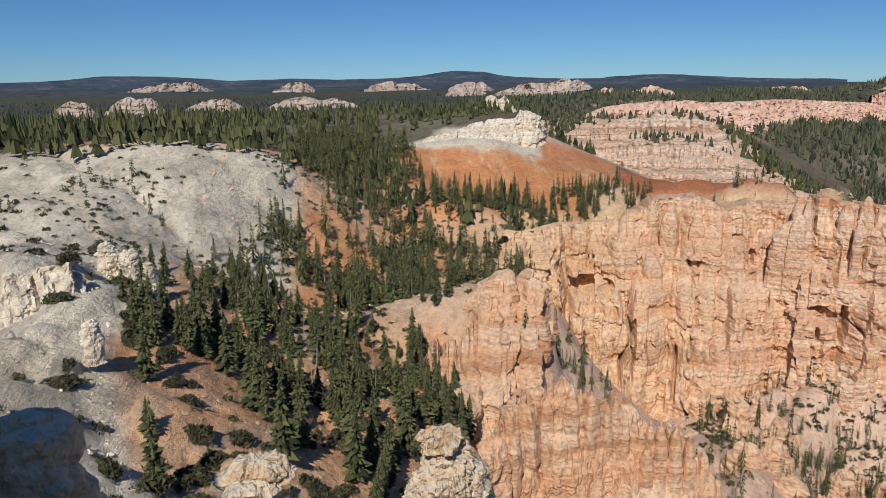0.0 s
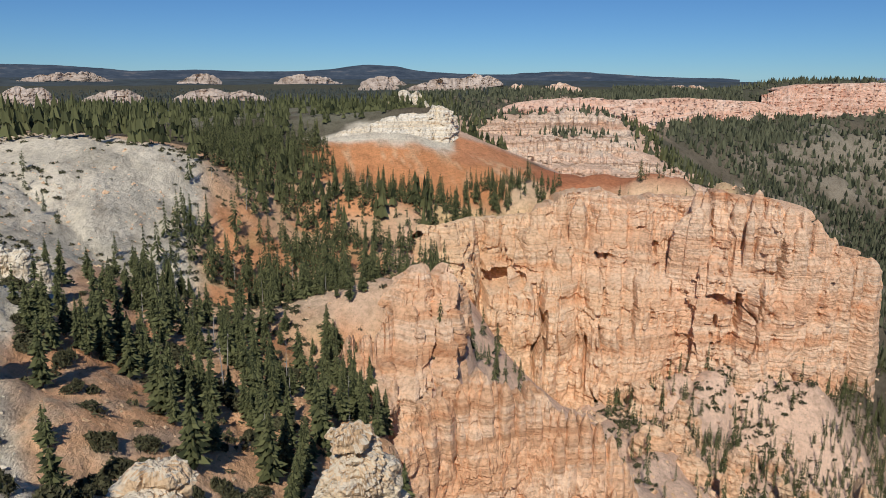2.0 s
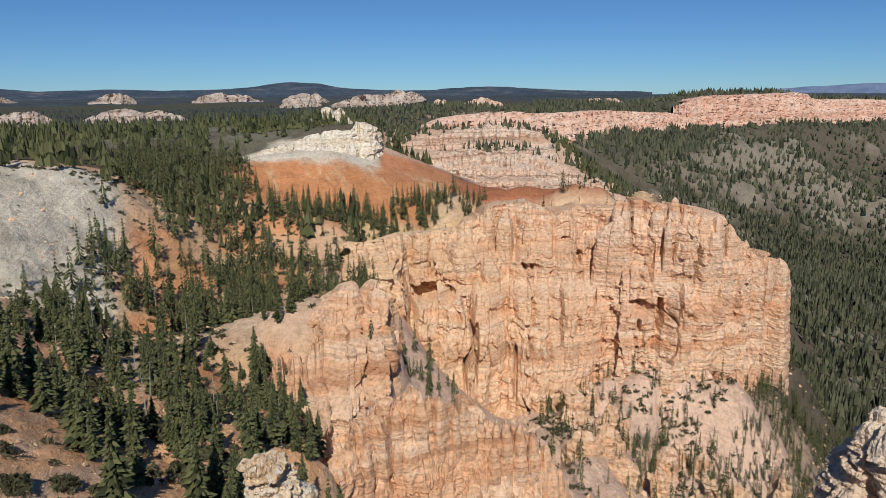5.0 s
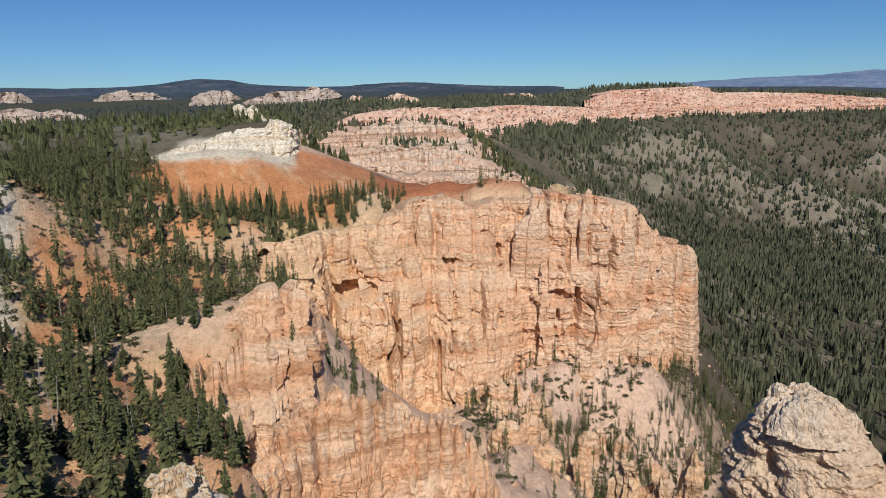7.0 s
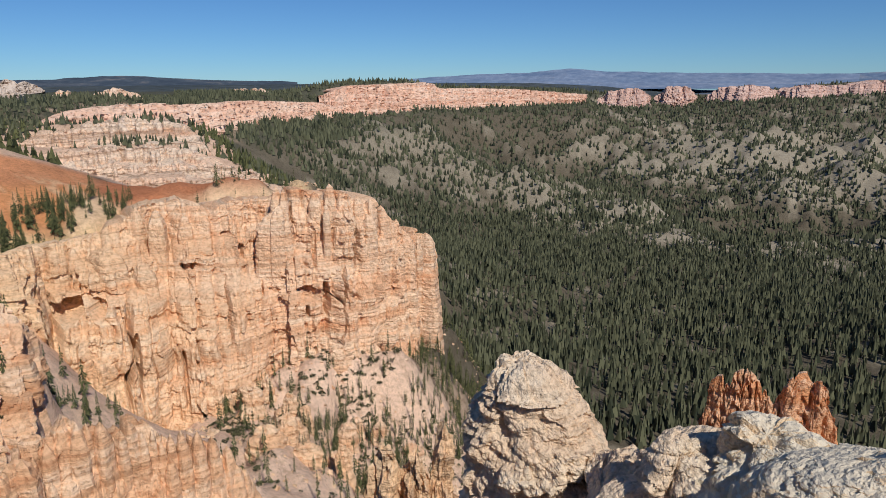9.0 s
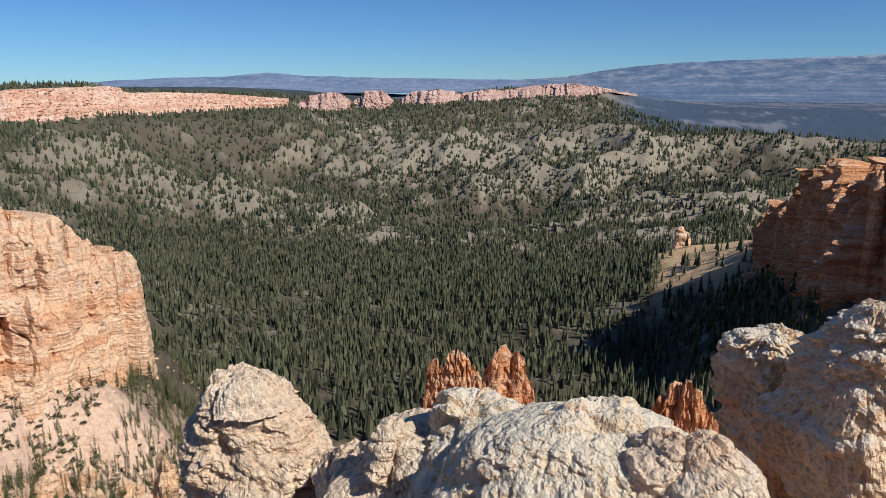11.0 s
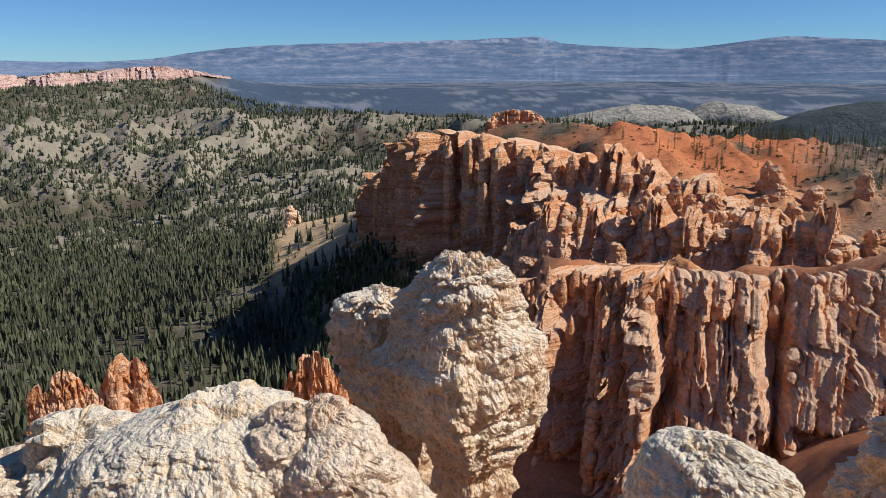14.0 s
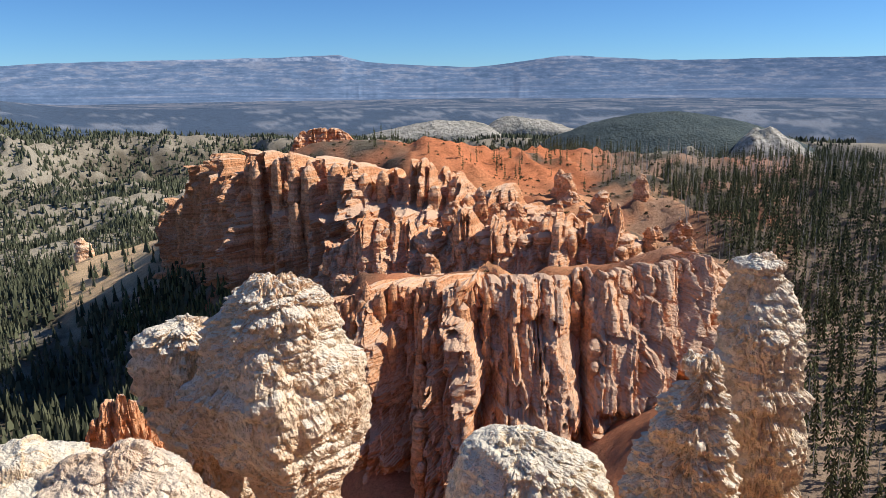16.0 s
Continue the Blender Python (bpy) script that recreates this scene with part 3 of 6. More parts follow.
# soils: colour, and the stretches they lie in
FOREST_FLOOR, WHITE_GRAVEL, ORANGE_SOIL, PINK_TALUS, RED_SOIL, PALE_HILL, GREY_BRUSH, YELLOW_SOIL = (
    (0.13, 0.11, 0.08), (0.77, 0.69, 0.55), (0.72, 0.35, 0.17), (0.76, 0.54, 0.40), (0.50, 0.20, 0.10), (0.40, 0.35, 0.27), (0.17, 0.165, 0.12), (0.74, 0.53, 0.28))


def soil_colours():
    c = np.empty(GX.shape + (3,))
    c[:] = FOREST_FLOOR
    n1, n2 = fbm(GX / 60, GY / 60, 0, 5, 41), fbm(GX / 18, GY / 18, 0, 4, 43)
    jag = 0.5 * n1 + 0.5 * n2
    _az, _d = BEARING + 0.9 * n2 + 0.5 * n1, REACH * (1 + 0.035 * n2)

    def lay(w, colour):
        c[:] = c + (np.array(colour) - c) * np.clip(w, 0, 1)[..., None]

    lay(zone(_az, _d, -90, -12, 420, 900) * smooth(-0.1, 0.3, n1), GREY_BRUSH)
    lay(zone(_az, _d, -16, 3, 430, 1300) * smooth(-0.4, 0.0, n1), (0.20, 0.19, 0.135))
    lay(zone(_az, _d, -90, 60, 760, 4000, 3) * smooth(-110, -80, GROUND_Z) * 0.9, (0.085, 0.088, 0.062))
    lay(zone(_az, _d, 52, 82, 2250, 3000, 1, 0.04) * smooth(0.0, 0.25, jag) * 0.8, PALE_HILL)
    lay(HILLY * smooth(0.56, 0.72, HILL + 0.55 * (SPUR - 0.62) + 0.2 * n2) * np.interp(BEARING, [40, 60], [0.5, 0.75]), PALE_HILL)
    # basin floor: blue distance haze put into the soil colour, with paler streaks
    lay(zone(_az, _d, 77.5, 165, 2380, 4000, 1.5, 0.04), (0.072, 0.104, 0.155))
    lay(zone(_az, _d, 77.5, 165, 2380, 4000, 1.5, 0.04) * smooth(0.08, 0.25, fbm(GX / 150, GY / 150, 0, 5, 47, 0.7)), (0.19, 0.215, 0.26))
    lay(zone(_az, _d, 28, 100, 300, 1100, 4) * smooth(0.0, 0.3, fbm(GX / 28, GY / 28, 0, 4, 53)) * 0.5, PALE_HILL)
    lay(zone(_az, _d, -28, 10.5, 40, 330), (0.74, 0.47, 0.28))
    lay(zone(_az, _d, -28, 10.5, 40, 330) * smooth(-0.1, 0.2, n2), ORANGE_SOIL)
    lay(zone(_az, _d, -28, 9, 40, 300) * smooth(0.15, 0.35, fbm(GX / 9, GY / 9, 0, 4, 49)) * 0.35, (0.42, 0.36, 0.18))
    lay(zone(_az, _d, -26, 2, 40, 128) * smooth(-0.5, -0.1, n2), (0.78, 0.45, 0.25))
    lay(zone(_az, _d, -14, 6, 110, 300) * smooth(0.12, 0.4, n1) * 0.7, (0.78, 0.62, 0.46))
    lay(zone(_az, _d, -40, 9, 25, 82, 3), (0.82, 0.53, 0.33))
    lay(zone(_az, _d, -40, 9, 25, 120, 3) * smooth(0.15, 0.35, n1), ORANGE_SOIL)
    edge = np.interp(_d, [30, 50, 60, 75, 100, 120, 135, 160, 180, 205, 225, 250], [-15.0, -19.0, -24.0, -26.0, -26.5, -24.0, -22.0, -22.7, -21.7, -16.0, -12.5, -11.5]) + 2.0 * n2
    lay(zone(_az - edge, _d, -80, 0.0, 20, 290, 0.9), WHITE_GRAVEL)
    lay(zone(_az, _d, -80, -13.0, 190, 262, 1.2, 0.03), WHITE_GRAVEL)
    lay(zone(_az, _d, -80, -22.0, 30, 105, 3) * smooth(0.0, 0.5, n1) * 0.5, (0.68, 0.52, 0.36))
    lay(zone(_az, _d, -80, -13.0, 40, 270, 2) * smooth(0.3, 0.6, n2) * 0.4, (0.50, 0.45, 0.35))
    lay(zone(_az, _d, -80, -13.0, 140, 270, 2) * smooth(-0.05, 0.3, n2) * 0.4, (0.46, 0.42, 0.34))
    lay(zone(_az, _d, -80, -12.0, 60, 270, 1) * smooth(0.10, 0.34, fbm((GX - 0.6 * GY) / 5, GY / 16, 0, 4, 51)) * 0.5, (0.36, 0.33, 0.27))
    lay(zone(_az, _d, -4, 14.0, 318, 402, 0.8, 0.02), (0.64, 0.29, 0.13))
    lay(zone(_az, _d, 7.8, 14.0, 380, 440, 0.5, 0.02), (0.62, 0.28, 0.14))
    lay(zone(_az, _d, -4, 13.5, 318, 402, 1.0, 0.03) * smooth(0.30, 0.6, vnoise((_az + 14 * np.log(_d / 400)) * 2.6, np.log(_d) * 2, 0, 88) + 0.25 * n2) * 0.8, (0.72, 0.46, 0.27))
    lay(zone(_az, _d, -4, 7.6, 392, 425, 0.4, 0.012), WHITE_GRAVEL)
    lay(zone(_az, _d, 7.6, 29, 436, 820, 0.5, 0.02), (0.66, 0.46, 0.34))
    lay(zone(_az, _d, 12, 29, 305, 345, 0.6, 0.02), (0.74, 0.53, 0.34))
    lay(zone(_az, _d, 14, 26, 335, 420, 0.6, 0.03), RED_SOIL)
    lay(zone(_az, _d, 6, 29, 240, 312, 1.0, 0.03), YELLOW_SOIL)
    lay(zone(_az, _d, 3, 43, 90, 275, 1.5, 0.06) * smooth(-0.5, -0.1, jag + 0.25), PINK_TALUS)
    lay(zone(_az, _d, 88, 136, 240, 620, 2) * smooth(-0.2, 0.25, jag), RED_SOIL)
    lay(zone(_az, _d, 108, 136, 240, 420, 2) * smooth(-0.2, 0.2, n2), ORANGE_SOIL)
    lay(zone(_az, _d, 107, 123, 395, 620, 2) * smooth(-0.45, -0.1, jag), (0.56, 0.20, 0.09))
    lay(zone(_az, _d, 122, 160, 260, 620, 2) * smooth(-0.1, 0.2, n2) * 0.7, (0.26, 0.19, 0.14))
    lay(zone(_az, _d, 124, 160, 80, 270, 2), (0.33, 0.24, 0.17))
    lay(zone(_az, _d, 8, 24, 650, 1350, 2) * smooth(-0.1, 0.2, jag) * 0.8, (0.62, 0.44, 0.32))
    lay(zone(_az, _d, 80.5, 88, 560, 760, 0.8), (0.72, 0.50, 0.29))
    lay(zone(_az, _d, 84, 89, 440, 560, 0.8) * smooth(-0.2, 0.2, jag), (0.66, 0.50, 0.36))
    lay(zone(_az, _d, 95, 136, 60, 250, 2), RED_SOIL)
    lay(zone(_az, _d, 20, 150, 3, 130, 4), ORANGE_SOIL)
    return c


SOILS = soil_colours()
_cut = int(np.searchsorted(LND, math.log(3050)))
_faces = grid_faces(_cut + 1, len(AZ), True)[:, ::-1]
_v = np.stack([GX, GY, GROUND_Z], -1)
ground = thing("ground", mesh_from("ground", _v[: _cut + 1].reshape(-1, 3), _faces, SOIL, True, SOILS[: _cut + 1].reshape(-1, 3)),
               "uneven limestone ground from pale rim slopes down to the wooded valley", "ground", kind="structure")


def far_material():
    # desert colours with the blue haze of distance painted into them
    m, n, l, b = nodes_of("hazed_desert", 1.0, 0.0)
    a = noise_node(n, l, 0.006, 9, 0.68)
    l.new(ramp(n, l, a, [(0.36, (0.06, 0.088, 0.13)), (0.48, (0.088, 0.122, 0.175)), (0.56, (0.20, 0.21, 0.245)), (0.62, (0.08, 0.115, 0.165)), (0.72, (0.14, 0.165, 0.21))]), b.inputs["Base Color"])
    return m


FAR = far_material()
# dark woods tinted bluish: haze of distance put into the colour
WOODS_HAZED = rock("hazed_woods", (0.085, 0.10, 0.105), (0.065, 0.08, 0.085), (0.05, 0.065, 0.075), 0.02, 0.006, 0.02, 1.0)
_split = int(np.searchsorted(AZ, 58))
for name, cols, material, label in (("backdrop_east", slice(_split, None), FAR, "hazy blue desert basin and plateaus far away"), ("backdrop_north", slice(0, _split + 1), WOODS_HAZED, "dark wooded plateau reaching the horizon")):
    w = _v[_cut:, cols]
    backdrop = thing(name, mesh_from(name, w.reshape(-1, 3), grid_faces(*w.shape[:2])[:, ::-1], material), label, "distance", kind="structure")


# ---- cliffs ----
def billow(x, y, z, seed, power=0.65):
    """Rounded bosses parted by sharp clefts: 0 in the cleft, near 1 on a boss."""
    return np.minimum(1, np.abs(vnoise(x, y, z, seed)) * 1.9) ** power


def blocks(a, b, c, seed):
    """Steps of chance height, -1..1, one for each cell."""
    f = lambda k: np.floor(k).astype(np.int64)
    a, b, c = np.broadcast_arrays(np.asarray(a, float), np.asarray(b, float), np.asarray(c, float))
    return _hash(f(a), f(b), f(c), seed)


def cliff(name, line, material, cols, rows, label, flute=6.0, flute_size=14.0, ledge=1.2, crown=3.0, seed=1, steps=(), rough=1.0, cap=None, drop=4.0, hollows=(), crust=0.0, level=True, parts=1, ribs=0.0, slots=0.55, skirt=0.25, panel=1.0):
    """A weathered rock wall between its rim and its foot, cleft into buttresses, with level ledges and a ragged crown.
    steps: (height share, setback share) where the wall is terraced; hollows: bearing, level, half widths and depth of caves and overhangs; crust: small knobs."""
    p = glide(line, cols)
    top, foot = place(p[:, 0], p[:, 1], p[:, 2]), place(p[:, 0], p[:, 3], p[:, 4])
    along = np.gradient(0.5 * (top + foot)[:, :2], axis=0)
    run = np.r_[0, np.cumsum(np.linalg.norm(np.diff(0.5 * (top + foot)[:, :2], axis=0), axis=1))]
    out = np.stack([along[:, 1], -along[:, 0]], 1)
    out /= np.linalg.norm(out, axis=1, keepdims=True)
    height = top[:, 2] - foot[:, 2]
    h = np.r_[np.linspace(-skirt, 1, rows), np.full(16, 1.0)][:, None]
    back = np.r_[np.zeros(rows), np.linspace(0, 1, 17)[1:]][:, None]
    s = run[None, :]
    z = foot[:, 2] + height * h
    warp = s + flute_size * (0.2 * vnoise(z / (flute_size * 1.4), s / flute_size, 0, seed + 2) + 0.12 * vnoise(z / (flute_size * 0.4), s / (flute_size * 0.3), 0, seed + 3))
    env = smooth(-skirt, -0.2 * skirt, h) * (1 - 0.3 * smooth(0.8, 1.0, h))
    deep = 0.35 + 0.65 * smooth(-0.35, 0.25, fbm(s / (flute_size * 1.2), z / (flute_size * 1.1), 3.3, 2, seed + 5))
    big = billow(warp / flute_size, 0.12 * h, 0, seed) - 0.7
    mid = billow(warp / (flute_size * 0.37), 0.4 * h, 0.5, seed + 7) - 0.7
    fine = billow(warp / (flute_size * 0.13), z / flute_size, 0.9, seed + 9) - 0.7
    joint = warp / flute_size + 0.12 * vnoise(z / 3, s / 3, 0, seed + 6)
    panels = 0.42 * blocks(joint / 0.52, z / (flute_size * 3.2) + 0.3 * vnoise(s / flute_size, 0, 0, seed), 0, seed + 8) + 0.24 * blocks(joint / 0.21, z / (flute_size * 0.9), 1, seed + 10)
    push = flute * env * (1.15 * big + 0.5 * deep * mid + 0.2 * deep * fine + panel * panels)
    slot = 1 - smooth(0.0, 0.09, np.abs(vnoise(warp / (flute_size * 0.55), 0.3 * h, 0.2, seed + 61)))
    push = push - flute * slots * env * slot * smooth(-0.1, 0.25, vnoise(s / (flute_size * 1.5), z / (flute_size * 1.6), 0, seed + 62))
    if ribs:
        rw = s + 1.1 * vnoise(z / 9, s / 16, 0, seed + 64) + 0.35 * vnoise(z / 2.5, s / 4, 0, seed + 65)
        column = billow(rw / 6.0, 0.05 * h, 0.4, seed + 63, 0.75) - 0.6 + 0.4 * (billow(rw / 2.3, 0.2 * h, 0.8, seed + 66, 0.75) - 0.6)
        broken = 0.7 + 0.75 * blocks(rw / 6.0, z / 5.0 + 0.4 * blocks(rw / 6.0, 0, 0, seed + 67), 0, seed + 68)
        push = push + flute * ribs * env * column * broken
    if level:
        zz = z + 0.5 * ledge * vnoise(s / (flute_size * 0.9), z / 9, 0, seed + 12)
        beds = billow(zz / (2.6 * ledge + 0.4), s / (flute_size * 2.5), 0, seed + 13, 0.5) - 0.75
        thin = billow(zz / (0.85 * ledge + 0.2), s / (flute_size * 1.2), 0.7, seed + 14, 0.5) - 0.75
        soft = vnoise(zz / (5.5 * ledge + 1), s / (flute_size * 4), 0.2, seed + 15)
        layer = blocks(zz / (2.1 * ledge + 0.3), s / (flute_size * 2.2), 2, seed + 18) + 0.6 * blocks(zz / (0.8 * ledge + 0.2), s / (flute_size * 0.7), 3, seed + 21)
        push = push + ledge * env * (0.7 * beds + 0.4 * thin + 0.9 * soft + (0.25 + 0.2 * panel) * layer)
        alcove = smooth(0.22, 0.5, fbm(s / (flute_size * 0.55), z / (flute_size * 0.4), 1.7, 3, seed + 16))
        push = push - (0.22 if ribs else 0.5) * flute * env * alcove
    az = p[:, 0][None, :]
    el = np.degrees(np.arctan2(z - EYE, np.hypot(*(foot[:, :2] + (top - foot)[:, :2] * 0.5).T)))
    for ha, he, wa, we, depth in hollows:
        r = np.sqrt(((az - ha) / wa) ** 2 + (np.where(el > he, 1.0, 0.7) * (el - he) / we) ** 2)
        push = push - depth * (1 - smooth(0.8, 1.1, r + 0.15 * vnoise(s / 2, z / 2, 0, seed + 17)))
    share = h + 0 * s
    for at, by in steps:
        wob = 0.17 * fbm(s / (flute_size * 1.6), at * 9, 0, 3, seed + 11)
        share = share + by * (smooth(at + wob - 0.04, at + wob + 0.04, h) - h)
    share = np.clip(share, -0.3, 1)
    xy = foot[:, :2] + (top - foot)[:, :2] * np.maximum(share, 0)[..., None] + out * push[..., None]
    xy = xy + out * (np.maximum(-h, 0) * height * 0.35)[..., None]
    # ragged crown: the clefts cut down into it
    if ribs:
        z = z + crown * 0.8 * (column[rows - 1] + 0.25 * broken[rows - 1] - 0.15) * smooth(0.6, 1.0, h)
    rag = crown * (1.5 * (billow(s / (flute_size * 0.42), 0, 0.3, seed + 19) - 0.6) + 0.7 * vnoise(s / (flute_size * 0.9), 0, 0, seed + 20) + 0.5 * (billow(s / (flute_size * 0.13), 0, 0, seed + 23) - 0.6))
    z = z + rag * smooth(0.55, 1.0, h)
    # the top runs back into the ground
    depth = np.array([cap_depth(k, q) for k, q in zip(height, p[:, 2])]) if cap is None else cap
    xy = xy - out * (back * depth)[..., None]
    z = z - smooth(0.15, 1, back) * (np.maximum(rag, 0) + drop) + back * (1 - back) * 2.0 * rough * vnoise(s / (6 * rough), back * 5, 0, seed + 29)
    v = np.concatenate([xy, z[..., None]], -1)
    q = v / (2.6 * rough)
    jit = np.stack([fbm(q[..., 0], q[..., 1], q[..., 2] * 1.6, 4, seed + 40 + k, 0.6) for k in range(3)], -1)
    v = v + jit * 0.4 * rough * np.array([1.8, 1.8, 0.8])
    if crust:
        n = np.cross(np.gradient(v, axis=1), np.gradient(v, axis=0))
        n /= np.linalg.norm(n, axis=-1, keepdims=True) + 1e-9
        q = v / crust
        clod = billow(q[..., 0], q[..., 1], q[..., 2], seed + 50, 0.6) + 0.5 * billow(q[..., 0] * 2.3, q[..., 1] * 2.3, q[..., 2] * 2.3, seed + 51, 0.6)
        patch = 0.35 + 0.65 * smooth(-0.2, 0.3, fbm(q[..., 0] / 6, q[..., 1] / 6, q[..., 2] / 6, 2, seed + 52))
        v = v - n * (crust * 0.42 * patch * (clod - 1.0))[..., None] * (-1)
    if parts == 1:
        return thing(name, mesh_from(name, v.reshape(-1, 3), grid_faces(*v.shape[:2]), material, False), label, "cliff")
    # parted into buttresses along the deepest clefts
    root = tagged(new(name), label, "cliff")
    root.location = tuple(foot[cols // 2])
    reach, half = big[rows // 2], cols // parts // 3
    cuts = [0] + [k * cols // parts - half + int(np.argmin(reach[k * cols // parts - half : k * cols // parts + half])) for k in range(1, parts)] + [cols - 1]
    for a, b in zip(cuts, cuts[1:]):
        w = v[:, a : b + 1] - foot[cols // 2]
        ob = new("buttress", mesh_from("buttress", w.reshape(-1, 3), grid_faces(*w.shape[:2]), material, False))
        ob.parent = root
    return root


def columns(parent, line, material, fins, chain, wide, rise, seed, knob=0.22, square=0.0, label="", reach=(0.25, 1.0), top=1.0, rings=26, sides=18, start=(0.85, 1.02)):
    """Rock columns standing along a cliff: fins of chain columns each, running down from the rim, every one a knobby stack of beds.
    wide: their half widths; rise: how far each stands above the slope, as shares of the wall's height; square: blocky in plan."""
    r = random.Random(seed)
    p = glide(line, 400)
    high, low = place(p[:, 0], p[:, 1], p[:, 2]), place(p[:, 0], p[:, 3], p[:, 4])
    home = np.array(parent.location)
    th = np.linspace(0, 2 * np.pi, sides, endpoint=False)
    for k in range(fins):
        i = min(396, max(3, int(400 * (k + r.uniform(0.15, 0.85)) / fins)))
        side = (high[min(399, i + 3)] - high[max(0, i - 3)])[:2]
        side = side / (np.linalg.norm(side) + 1e-9)
        out = np.array([side[1], -side[0]])
        height = high[i, 2] - low[i, 2]
        n = r.randint(*chain)
        u1, u0 = r.uniform(*start), r.uniform(*reach)
        sway = r.uniform(-0.5, 0.5) * wide[1]
        for j in range(n):
            f = j / max(1, n - 1) if n > 1 else 0.0
            u = u1 + (u0 - u1) * f
            w = r.uniform(*wide) * (1 - 0.25 * f)
            c = low[i, :2] + (high[i] - low[i])[:2] * u + side * (sway * f + r.uniform(-0.4, 0.4) * w)
            z1 = low[i, 2] + height * min(top + r.uniform(-0.06, 0.05), u + r.uniform(*rise))
            z0 = low[i, 2] - 0.2 * height - 2.0
            t = np.linspace(0, 1, rings) ** 0.9
            z = (z0 + (z1 - z0) * t)[:, None]
            e = r.uniform(0, 99)
            bed = 0.6 * blocks(z / 1.9 + 0.2 * vnoise(th / 1.5, e, 0, seed), 0, 0, seed + 3) + 0.6 * vnoise(z / 2.7, e, 0, seed + 4) + 0.35 * blocks(z / 0.7, 0, 1, seed + 5)
            lump = fbm(np.cos(th)[None] * 1.3 + e, np.sin(th)[None] * 1.3, z / (1.6 * w), 3, seed + 6, 0.6)
            flare = 1.25 - 0.45 * t[:, None] ** 1.5
            close = np.sqrt(np.clip((1 - t[:, None]) / 0.09, 0, 1))
            rad = w * flare * (1 + knob * bed + 1.5 * knob * lump) * close
            q = 1 / (np.abs(np.cos(th)) ** 6 + np.abs(np.sin(th)) ** 6) ** (1 / 6)
            rad = rad * (1 + square * (q[None] - 1))
            turn = r.uniform(-0.3, 0.3)
            a, b = rad * np.cos(th + turn), rad * np.sin(th + turn) * r.uniform(1.0, 1.7)
            v = np.stack([c[0] + side[0] * a + out[0] * b, c[1] + side[1] * a + out[1] * b, z + 0 * a], -1)
            v = v + 0.12 * w * np.stack([fbm(v[..., 0] / 0.9, v[..., 1] / 0.9, v[..., 2] / 1.2, 2, seed + 11 + m) for m in range(3)], -1)
            ob = new("column", mesh_from("column", (v - home).reshape(-1, 3), grid_faces(rings, sides, True), material, False))
            ob.parent = parent


CAVES = ((11.3, -15.5, 1.0, 0.6, 15), (13.4, -15.8, 0.6, 0.55, 12), (23.9, -13.2, 0.28, 0.4, 5), (20.2, -14.2, 0.9, 0.3, 4), (29.0, -16.3, 1.3, 0.45, 5), (30.6, -16.6, 0.25, 1.1, 7), (34.2, -14.2, 0.3, 2.0, 8), (35.6, -16.5, 0.35, 0.35, 5), (31.9, -15.2, 0.16, 1.5, 7), (28.1, -12.2, 0.16, 1.6, 7), (29.8, -13.0, 0.12, 1.4, 6), (33.0, -12.8, 0.14, 1.6, 7), (35.4, -14.6, 0.14, 1.6, 7), (25.4, -14.0, 0.12, 1.4, 6), (22.6, -16.5, 0.14, 1.8, 6), (15.6, -19.0, 0.2, 1.6, 6), (19.0, -20.5, 0.14, 1.5, 5))
amphitheatre = cliff("cliff", AMPHITHEATRE, ROCK_ORANGE, 800, 230, "sunlit orange and cream limestone cliff, cleft and ledged", 8.5, 19, 0.7, 2.0, seed=4, hollows=CAVES, rough=0.25, steps=((0.5, 0.15), (0.8, 0.15)), parts=14, ribs=0.5, slots=1.1, panel=0.5, skirt=0.5)
columns(amphitheatre, AMPHITHEATRE[3:], ROCK_ORANGE, 15, (1, 1), (3.0, 6.5), (0.1, 0.3), 301, 0.035, 1.0, reach=(0.6, 0.9), top=0.98, rings=64, sides=28, start=(0.55, 0.85))
columns(amphitheatre, AMPHITHEATRE[7:], ROCK_ORANGE, 20, (1, 2), (1.6, 3.4), (0.1, 0.3), 303, 0.05, 0.8, reach=(0.6, 1.0), top=1.06, rings=40, sides=18)
columns(amphitheatre, AMPHITHEATRE[:6], ROCK_ORANGE, 12, (1, 2), (1.8, 4.0), (0.1, 0.35), 305, 0.06, 0.7, reach=(0.4, 0.9), top=1.0, rings=40, sides=18)
lower_fin = cliff("rock_fin", LOWER_FIN, ROCK_PEACH, 340, 130, "orange limestone fin with a ragged crest", 2.6, 8.0, 0.12, 1.8, seed=5, rough=0.25, steps=((0.8, 0.15),), parts=6, cap=7.0, drop=34.0, ribs=0.5)
spires = cliff("rock_spire", SPIRES, ROCK_PEACH, 260, 110, "pale orange limestone spire group beside a fir slope", 4.5, 8.0, 0.2, 4.0, seed=8, rough=0.25, parts=5, ribs=0.4, skirt=1.2)
pink = cliff("pink_cliff", PINK_STEPS, ROCK_PINK, 460, 90, "pink limestone cliffs in fluted steps", 6, 9, 0.9, 3.0, seed=13, steps=((0.3, 0.3), (0.6, 0.35)), rough=0.7, parts=7, ribs=0.6, slots=0.8)
columns(pink, PINK_STEPS, ROCK_PINK, 60, (1, 3), (1.8, 4.0), (0.1, 0.4), 321, 0.10, 0.6, reach=(0.1, 0.7), top=1.05, rings=18, sides=10)
